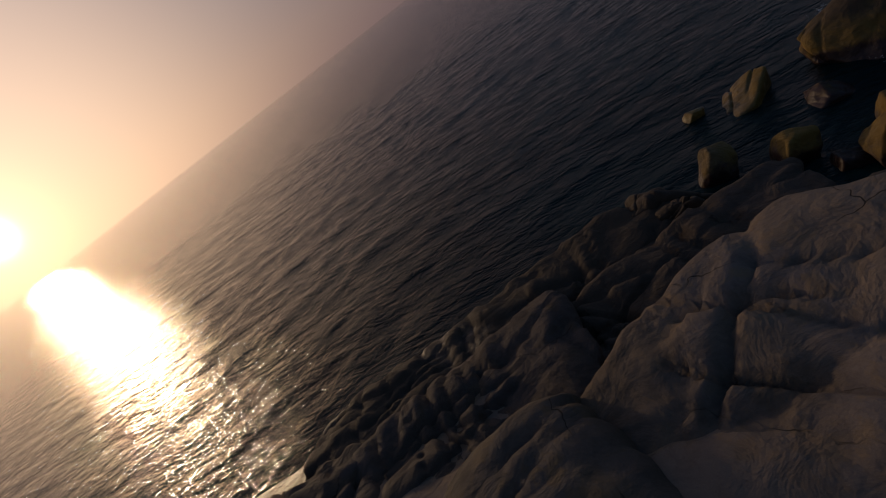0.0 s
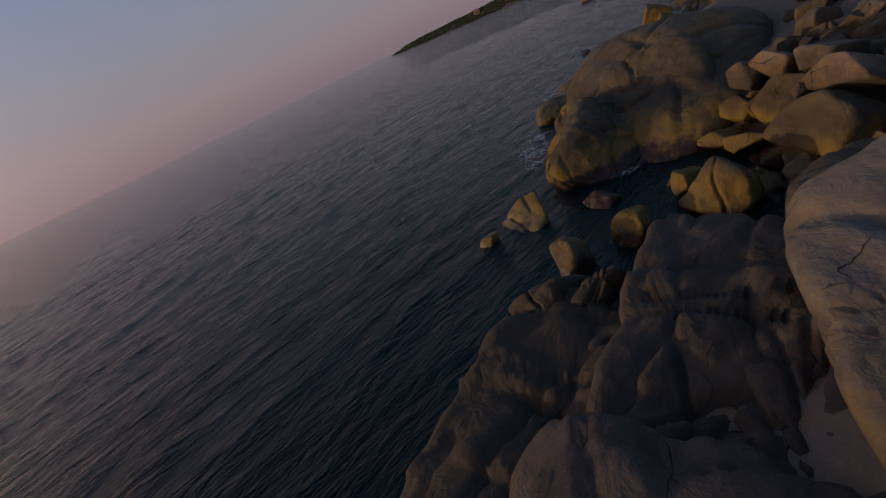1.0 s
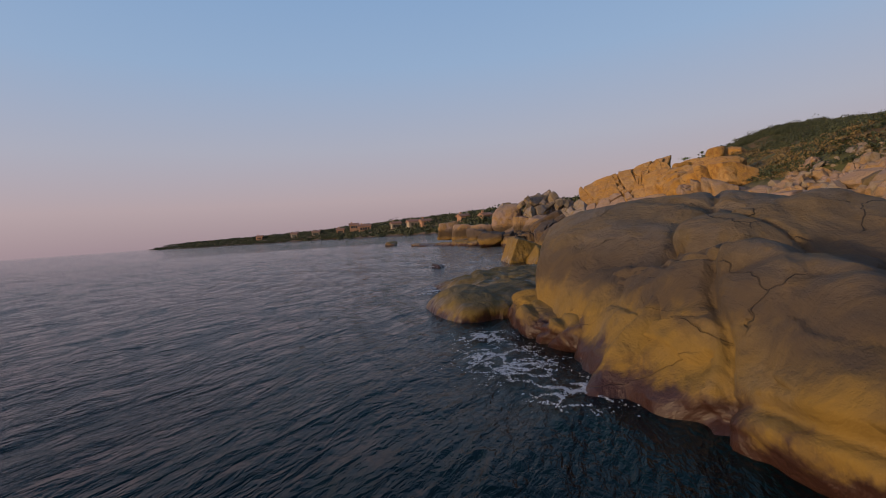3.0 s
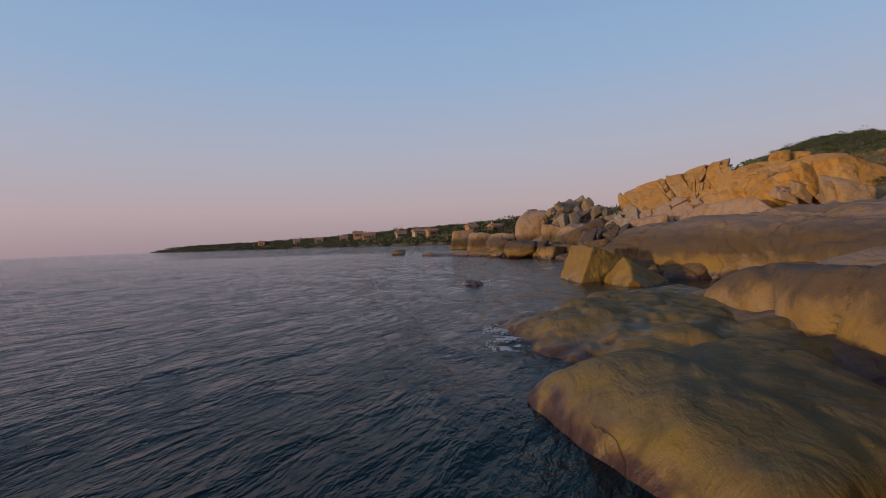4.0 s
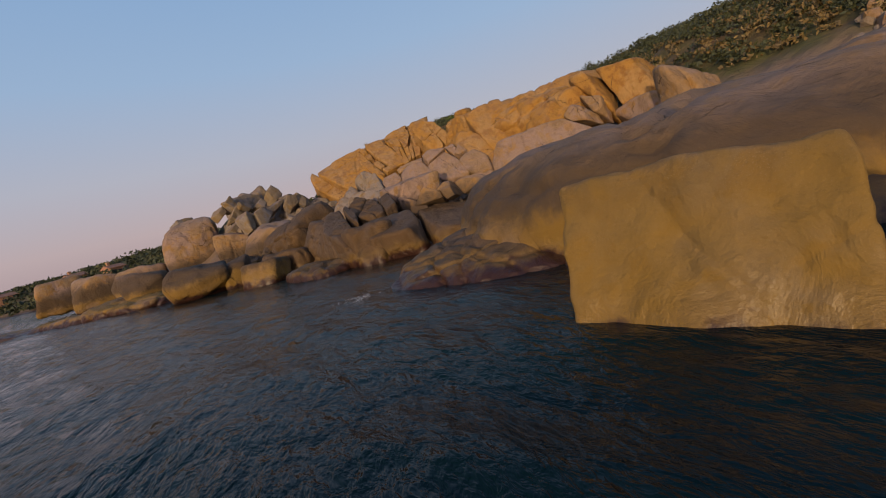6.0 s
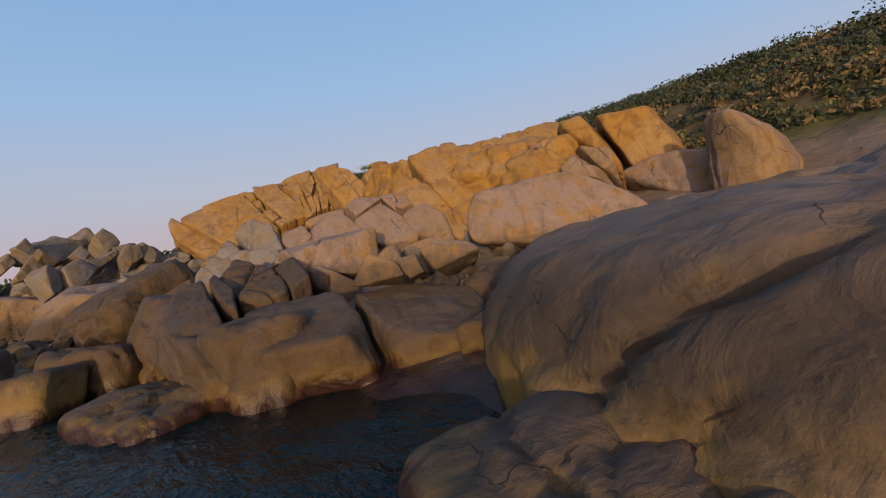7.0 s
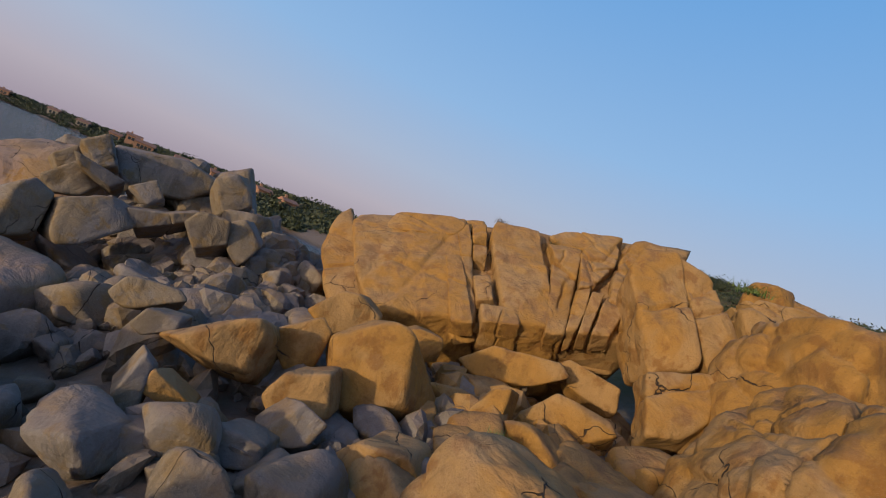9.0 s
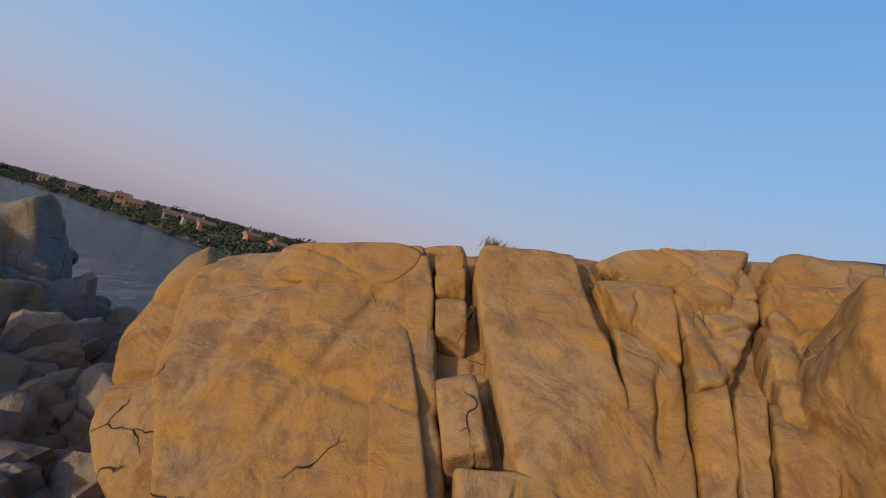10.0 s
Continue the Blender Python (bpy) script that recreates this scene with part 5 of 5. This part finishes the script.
# ---------------------------------------------------------------- rubble slopes
def rubble(count, x0, x1, y0, y1, smin, smax, mat, label, group, seed, level=4, lift=0.25, gate=None):
    """Loose angular stones, each a thing of its own; alike stones share a mesh."""
    rng = np.random.RandomState(seed)
    protos = []
    for k in range(9):
        v, f = rock_points((1.0, rng.uniform(0.65, 0.95), rng.uniform(0.45, 0.75)), seed * 31 + k, level, sharp=60.0, facets=3, skew=0.36, rough=0.02, cracks=0)
        protos.append(mesh_of("stone", v, f, mat))
    n = 0
    while n < count:
        x, y = rng.uniform(x0, x1), rng.uniform(y0, y1)
        if gate and not gate(x, y):
            continue
        s = smin * (smax / smin) ** (rng.uniform() ** 1.6)
        z = float(ground_height(np.array([x]), np.array([y]))[0]) + lift * s
        ob = new("stone", protos[rng.randint(9)])
        ob.matrix_world = pose(x, y, z, rng.uniform(-25, 25), rng.uniform(-25, 25), rng.uniform(0, 360)) @ Matrix.Scale(s, 4)
        tagged(ob, label, "stone", group)
        n += 1


rubble(95, 46, 56, 14.5, 25, 0.2, 0.44, GRANITE_GREY, "grey angular granite stone in the rubble slope", "rubble below the crag", 5, lift=0.5)
rubble(70, 51, 58.5, 17, 23.5, 0.18, 0.5, GRANITE_GREY, "grey angular granite stone beside the crag", "rubble below the crag", 10, lift=0.7)
rubble(40, 47.5, 53, 11, 15.5, 0.2, 0.55, GRANITE_ORANGE, "golden angular granite stone at the crag foot", "stones at the crag foot", 6, lift=0.5)
rubble(58, 13, 31, 2, 10, 0.25, 0.6, GRANITE, "pale rounded granite stone on the upper shore", "stones on the upper shore", 7, lift=0.4, gate=lambda x, y: float(ground_height(np.array([x]), np.array([y]))[0]) < 3.7)
# olive-brown rather than GRANITE: the darker colour also carries the cove's shade
rubble(70, 5, 20, 5.5, 10.5, 0.2, 0.5, GRANITE_OLIVE, "brown granite stone in the rocky cove", "stones in the cove", 8, lift=0.3)
rubble(14, 57, 70, 18, 28, 0.3, 0.9, GRANITE_GREY, "grey granite stone on the outcrop", "rubble below the crag", 9, lift=0.4)


def gravel(name, count, zones, mat, label, seed, small=0.07, large=0.34, fine=2, limit=9.0):
    """Small stones between the boulders, too many to count."""
    rng = np.random.RandomState(seed)
    d, f = ico(fine)
    vs, fs = [], []
    zone = np.array(zones, float)[rng.randint(len(zones), size=count)]
    xs, ys = rng.uniform(zone[:, 0], zone[:, 1]), rng.uniform(zone[:, 2], zone[:, 3])
    zs = ground_height(xs, ys)
    low = zs < limit
    xs, ys, zs = xs[low], ys[low], zs[low]
    count = len(xs)
    for k in range(count):
        x, y, z = xs[k], ys[k], zs[k]
        s = small * (large / small) ** (rng.uniform() ** 1.3)
        n = np.concatenate([np.eye(3), -np.eye(3)]) + rng.normal(0, 0.35, (6, 3))
        n /= np.linalg.norm(n, axis=1)[:, None]
        r = (np.maximum(0, d @ n.T / rng.uniform(0.8, 1.1, 6)) ** 30).sum(1).clip(1e-9) ** (-1 / 30)
        r = np.minimum(r, 1.7)
        turn = np.array(pose(0, 0, 0, rng.uniform(-35, 35), rng.uniform(-35, 35), rng.uniform(0, 360)))[:3, :3]
        vs.append((d * r[:, None] * s * rng.uniform(0.55, 1.0, 3)) @ turn.T + (x, y, z + 0.4 * s))
        fs.append(f + k * len(d))
    ob = new(name, mesh_of(name, np.concatenate(vs), np.concatenate(fs), mat, False))
    tagged(ob, label, "stones", kind="stuff")


gravel("small_stones", 3200, ((46, 57, 15, 25), (50, 58, 17, 24), (46, 54, 11, 16), (13, 31, 2, 10), (13, 31, 2, 10), (36, 44, 12, 16), (5, 11, 6, 10)), GRANITE_GREY, "small grey and ochre stones filling the gaps between boulders", 12)
gravel("rubble_stones", 520, ((51, 58.5, 17, 24), (50, 57, 16.5, 22)), GRANITE_GREY, "grey angular stones heaped beside the crag", 13, 0.14, 0.48, 3)
gravel("shore_stones", 900, ((13, 31, 1, 10.5), (14, 30, 3, 10)), GRANITE, "pale stones covering the upper shore", 14, 0.12, 0.36, 2, 3.7)
gravel("crag_stones", 280, ((46.5, 53.5, 10.5, 15.5), (49, 53.5, 11, 15)), GRANITE_ORANGE, "golden angular stones scattered at the crag foot", 15, 0.12, 0.42, 2)


# ---------------------------------------------------------------- plants
def leaf_cloud(rng, cx, cy, cz, r, h, n, size, vs, fs):
    """Small leaves in an uneven, open crown."""
    k = len(vs) * n * 4
    lobes = rng.normal(0, 0.42, (5, 3)) * (r, r, h * 0.6)
    which = rng.randint(0, 5, n)
    p = rng.normal(0, 1, (n, 3))
    p /= np.linalg.norm(p, axis=1)[:, None]
    p = lobes[which] + p * (0.62 * rng.uniform(0.55, 1.0, n) ** 0.5)[:, None] * (r, r, h)
    p[:, 2] = np.abs(p[:, 2])
    a = rng.normal(0, 1, (n, 3))
    a /= np.linalg.norm(a, axis=1)[:, None]
    b = np.cross(a, rng.normal(0, 1, (n, 3)))
    b /= np.linalg.norm(b, axis=1)[:, None] + 1e-9
    s = size * rng.uniform(0.6, 1.3, n)[:, None]
    c = p + (cx, cy, cz)
    quad = np.stack([c - a * s, c + b * s * 0.45, c + a * s, c - b * s * 0.45], 1).reshape(-1, 3)
    vs.append(quad)
    fs.append(k + np.arange(n * 4).reshape(-1, 4))


def scrub(name, count, place, rmin, rmax, leaves, size, mat, label, seed):
    rng = np.random.RandomState(seed)
    vs, fs = [], []
    x, y = place(rng, count)
    z = ground_height(x, y)
    for i in range(len(x)):
        r = rmin * (rmax / rmin) ** rng.uniform()
        leaf_cloud(rng, x[i], y[i], z[i] - 0.1 * r, r, r * rng.uniform(0.45, 0.75), leaves, size * (0.6 + 0.4 * r / rmax), vs, fs)
    ob = new(name, mesh_of(name, np.concatenate(vs), np.concatenate(fs), mat, False))
    return tagged(ob, label, "plants", kind="stuff")


VILLAS = ((229, 139), (239, 151), (206, 110), (195, 96), (188, 88), (170, 66), (159, 55), (268, 196), (252, 168), (283, 224), (309, 276))


def on_hill(rng, count):
    x, y = rng.uniform(15, 112, count * 4), rng.uniform(-24, 4, count * 4)
    patch = fbm(np.stack([x * 0.07, y * 0.07, 0 * x], -1), 40, 3)
    keep = (rng.uniform(0, 1, count * 4) < smooth(2, -7, y) * 0.9 + 0.08 * (patch > 0.1)) & (patch > -0.7)
    return x[keep][:count], y[keep][:count]


def on_low_slope(rng, count):
    x, y = rng.uniform(16, 70, count * 3), rng.uniform(-9, 7.5, count * 3)
    keep = ground_height(x, y) > 3.3
    return x[keep][:count], y[keep][:count]


def on_near_slope(rng, count):
    x, y = rng.uniform(18, 70, count * 3), rng.uniform(-9, 7.5, count * 3)
    z = ground_height(x, y)
    keep = (z > 3.4) & (fbm(np.stack([x * 0.2, y * 0.2, 0 * x], -1), 44, 3) > -0.1)
    return x[keep][:count], y[keep][:count]


def on_headland(rng, count):
    x = 130 * (440 / 130) ** rng.uniform(0, 1, count)
    y = np.interp(x, COAST_X, COAST_Y) - 4 - 70 * rng.uniform(0, 1, count) ** 1.6
    for hx, hy in VILLAS:
        k = rng.uniform(-9, 9, 18)
        s = rng.uniform(4, 9, 18) * np.where(rng.uniform(0, 1, 18) < 0.7, 1, -1)
        x, y = np.append(x, hx - 0.62 * s + 0.78 * k), np.append(y, hy + 0.78 * s + 0.62 * k)
    return x, y


scrub("maquis_scrub", 2300, on_hill, 0.5, 1.4, 140, 0.12, FOLIAGE, "dense dark green maquis shrubs covering the hill", 61)
scrub("dry_scrub", 1500, on_low_slope, 0.25, 0.7, 60, 0.10, DRY, "low dry brown scrub on the slope", 62)
scrub("slope_scrub", 1300, on_near_slope, 0.3, 0.8, 75, 0.10, FOLIAGE, "low green shrubs scattered over the dry slope", 64)
scrub("headland_scrub", 2600, on_headland, 1.0, 3.0, 45, 0.55, FOLIAGE, "dark trees and shrubs along the far headland", 63)


def tuft(x, y, z, r, h, n, mat, label, seed, width=0.006):
    """A tuft of bent grass blades."""
    rng = np.random.RandomState(seed)
    vs, fs, k = [], [], 0
    for _ in range(n):
        a, lean = rng.uniform(0, 2 * math.pi), rng.uniform(0.2, 1.0)
        base = np.array([rng.normal(0, r * 0.35), rng.normal(0, r * 0.35), -0.03])
        out = np.array([math.cos(a), math.sin(a), 0])
        side = np.array([-math.sin(a), math.cos(a), 0]) * width
        ln = h * rng.uniform(0.5, 1.1)
        for s in range(4):
            t = s / 3
            c = base + out * (lean * r * t * t) + np.array([0, 0, ln * t * (1 - 0.25 * lean * t)])
            w = side * (1 - 0.85 * t)
            vs += [c - w, c + w]
        for s in range(3):
            q = k + 2 * s
            fs.append((q, q + 1, q + 3, q + 2))
        k += 8
    ob = new("grass_tuft", mesh_of("grass_tuft", np.array(vs), np.array(fs), mat, False))
    ob.location = (x, y, z)
    return tagged(ob, label, "grass", "tufts on the rocks")


GREEN = leafy("fresh_herb_leaves", (0.07, 0.11, 0.02), (0.12, 0.16, 0.035))
tuft(55.98, 14.36, 6.36, 0.18, 0.18, 120, DRY, "dry brown grass tuft on the crag edge", 71)
tuft(55.9, 14.15, 6.36, 0.14, 0.12, 70, DRY, "dry brown grass tuft on the crag edge", 72)
tuft(55.7, 11.7, 6.9, 0.40, 0.22, 60, DRY, "thin dry stalks standing on the crag top", 73, 0.003)
tuft(55.5, 12.9, 6.32, 0.22, 0.16, 120, DRY, "dry brown cushion plant in a crag notch", 74)
tuft(49.5, 13.95, 2.85, 0.22, 0.26, 110, GREEN, "small green herb between boulders", 75, 0.012)
tuft(46.6, 12.5, 3.35, 0.40, 0.22, 160, GREEN, "low green herbs in a gully between slabs", 76, 0.012)
tuft(47.0, 12.2, 3.45, 0.30, 0.20, 120, GREEN, "low green herbs in a gully between slabs", 77, 0.012)
tuft(54.6, 8.4, 6.85, 0.50, 0.25, 160, GREEN, "green herbs growing on the ridge", 78, 0.012)


# ---------------------------------------------------------------- houses on the far headland
PLASTER = plain("cream_plaster", (0.23, 0.185, 0.14), 0.85, 0.08, 1.2)
PINKWALL = plain("terracotta_plaster", (0.28, 0.15, 0.09), 0.85, 0.10, 1.2)
TILES = plain("clay_roof_tiles", (0.22, 0.11, 0.07), 0.8, 0.3, 2.0)
GLASS = plain("dark_window_glass", (0.03, 0.035, 0.04), 0.15, 0.1, 1.0, 0)


def box_mesh(name, x0, x1, y0, y1, z0, z1, mat, parent):
    bm = bmesh.new()
    bmesh.ops.create_cube(bm, size=1.0)
    for v in bm.verts:
        v.co = ((x0 + x1) / 2 + v.co.x * (x1 - x0), (y0 + y1) / 2 + v.co.y * (y1 - y0), (z0 + z1) / 2 + v.co.z * (z1 - z0))
    me = bpy.data.meshes.new(name)
    bm.to_mesh(me)
    bm.free()
    me.materials.append(mat)
    ob = new(name, me)
    ob.parent = parent
    return ob


def house(x, y, width, depth, height, yaw, wall_mat, label, windows=3):
    """A villa: plastered walls, pitched tile roof with eaves, windows and a door to the sea side."""
    width, depth, height = 0.8 * width, 0.85 * depth, 0.88 * height
    z = float(ground_height(np.array([x]), np.array([y]))[0]) - 0.4
    h = new("house")
    h.matrix_world = pose(x, y, z, 0, 0, yaw)
    tagged(h, label, "house", "villas on the headland")
    w, d = width / 2, depth / 2
    box_mesh("wall", -w, w, -d, d, 0, height, wall_mat, h)
    e, rise = 0.45, 0.22 * depth
    v = np.array([(-w - e, -d - e, height), (w + e, -d - e, height), (w + e, d + e, height), (-w - e, d + e, height),
                  (-w - e, 0, height + rise), (w + e, 0, height + rise),
                  (-w - e, -d - e, height - 0.18), (w + e, -d - e, height - 0.18), (w + e, d + e, height - 0.18), (-w - e, d + e, height - 0.18)])
    f = np.array([(0, 1, 5), (0, 5, 4), (2, 3, 4), (2, 4, 5), (1, 2, 5), (3, 0, 4), (6, 7, 1), (6, 1, 0), (7, 8, 2), (7, 2, 1), (8, 9, 3), (8, 3, 2), (9, 6, 0), (9, 0, 3), (7, 6, 9), (7, 9, 8)])
    roof = new("roof", mesh_of("roof", v, f, TILES, False))
    roof.parent = h
    box_mesh("chimney", w * 0.4, w * 0.4 + 0.6, -0.3, 0.3, height + 0.2, height + rise + 0.7, wall_mat, roof)
    step = width / (windows + 1)
    for side in (1, -1):
        for i in range(windows):
            cx = -w + step * (i + 1)
            pane = box_mesh("window", cx - 0.5, cx + 0.5, side * d - 0.03, side * d + 0.03, height - 1.9, height - 0.7, GLASS, h)
            box_mesh("sill", cx - 0.6, cx + 0.6, side * d - 0.02, side * d + 0.12, height - 2.02, height - 1.9, wall_mat, pane)
    box_mesh("door", -w - 0.03, -w + 0.03, -0.5, 0.5, 0.4, 2.5, GLASS, h)


house(229, 139, 8.1, 5.9, 3.3, 120, PINKWALL, "terracotta villa with a tiled roof facing the bay", 4)
house(239, 151, 6.3, 5.4, 4.4, 120, PINKWALL, "two-storey terracotta villa behind scrub on the headland", 3)
house(206, 110, 5.4, 5.0, 2.8, 125, PLASTER, "small cream villa above the bay", 3)
house(195, 96, 7.2, 5.4, 3.0, 128, PLASTER, "cream villa with a clay roof among trees", 3)
house(188, 88, 5.0, 4.5, 2.8, 128, PINKWALL, "small ochre villa among trees", 2)
house(170, 66, 4.4, 4.2, 2.5, 130, PINKWALL, "small ochre villa on the green slope", 3)
house(159, 55, 3.8, 4.0, 2.4, 130, PINKWALL, "small terracotta villa on the green slope", 2)
house(268, 196, 5.9, 5.4, 3.0, 118, PLASTER, "cream villa far along the headland", 3)
house(252, 168, 5.4, 5.4, 3.0, 118, PINKWALL, "ochre villa far along the headland", 3)
house(283, 224, 5.4, 5.4, 3.0, 116, PLASTER, "pale villa near the cape", 2)
house(309, 276, 5.9, 5.4, 3.0, 116, PINKWALL, "ochre villa near the cape", 2)


# ---------------------------------------------------------------- foam where the swell meets the rocks
FOAM = plain("sea_foam", (0.45, 0.47, 0.50), 0.6, 0.1, 8.0, 0)


def foam(spots, label, seed, count=1600):
    """Lacy foam flakes on the water round the given spots (x, y, reach)."""
    rng = np.random.RandomState(seed)
    vs, fs, k = [], [], 0
    for x, y, reach in spots:
        p = np.stack([rng.normal(x, reach * 0.5, count * 60), rng.normal(y, reach * 0.5, count * 60), np.full(count * 60, seed + 0.5)], -1)
        lace = np.abs(fbm(p * (4.5, 4.5, 1.0), seed, 3))
        p = p[lace < 0.45 * rng.uniform(0, 1, len(p)) ** 2 * np.exp(-((p[:, 0] - x) ** 2 + (p[:, 1] - y) ** 2) / reach ** 2)][:count]
        for px, py, _ in p:
            r = 0.003 + 0.008 * rng.uniform() ** 2
            a = np.arange(7) / 7 * 2 * math.pi + rng.uniform(0, 6)
            rr = r * rng.uniform(0.6, 1.3, 7)
            z = 0.03 + 0.01 * rng.uniform()
            vs.append(np.stack([px + rr * np.cos(a) * rng.uniform(0.8, 2.0), py + rr * np.sin(a), z + 0.003 * rng.normal(0, 1, 7)], -1))
            vs.append(np.array([[px, py, z + 0.15 * r]]))
            fs += [(k + i, k + (i + 1) % 7, k + 7) for i in range(7)]
            k += 8
    ob = new("sea_foam", mesh_of("sea_foam", np.concatenate(vs), np.array(fs), FOAM, True))
    return tagged(ob, label, "foam", kind="stuff")


foam(((9.3, 17.1, 0.7), (8.7, 16.7, 0.6), (10.4, 17.6, 0.5), (8.0, 16.0, 0.5)), "white foam breaking along the dome rock", 81)
foam(((17.8, 20.75, 0.25), (17.2, 20.8, 0.28), (16.6, 20.75, 0.32), (16.0, 20.6, 0.3), (15.4, 20.4, 0.25), (19.2, 20.0, 0.2), (18.4, 20.6, 0.2)), "white foam along the flat platform", 82, 900)
foam(((24.9, 23.7, 0.5), (25.2, 23.5, 0.35), (24.3, 23.8, 0.3)), "white foam round the rock awash", 83, 420)
foam(((6.8, 12.5, 0.35), (6.6, 13.2, 0.3), (1.0, 11.6, 0.3), (31.4, 21.8, 0.4), (4.2, 11.2, 0.2), (0.2, 11.6, 0.2)), "thin foam at the foot of the cove rocks", 84, 300)
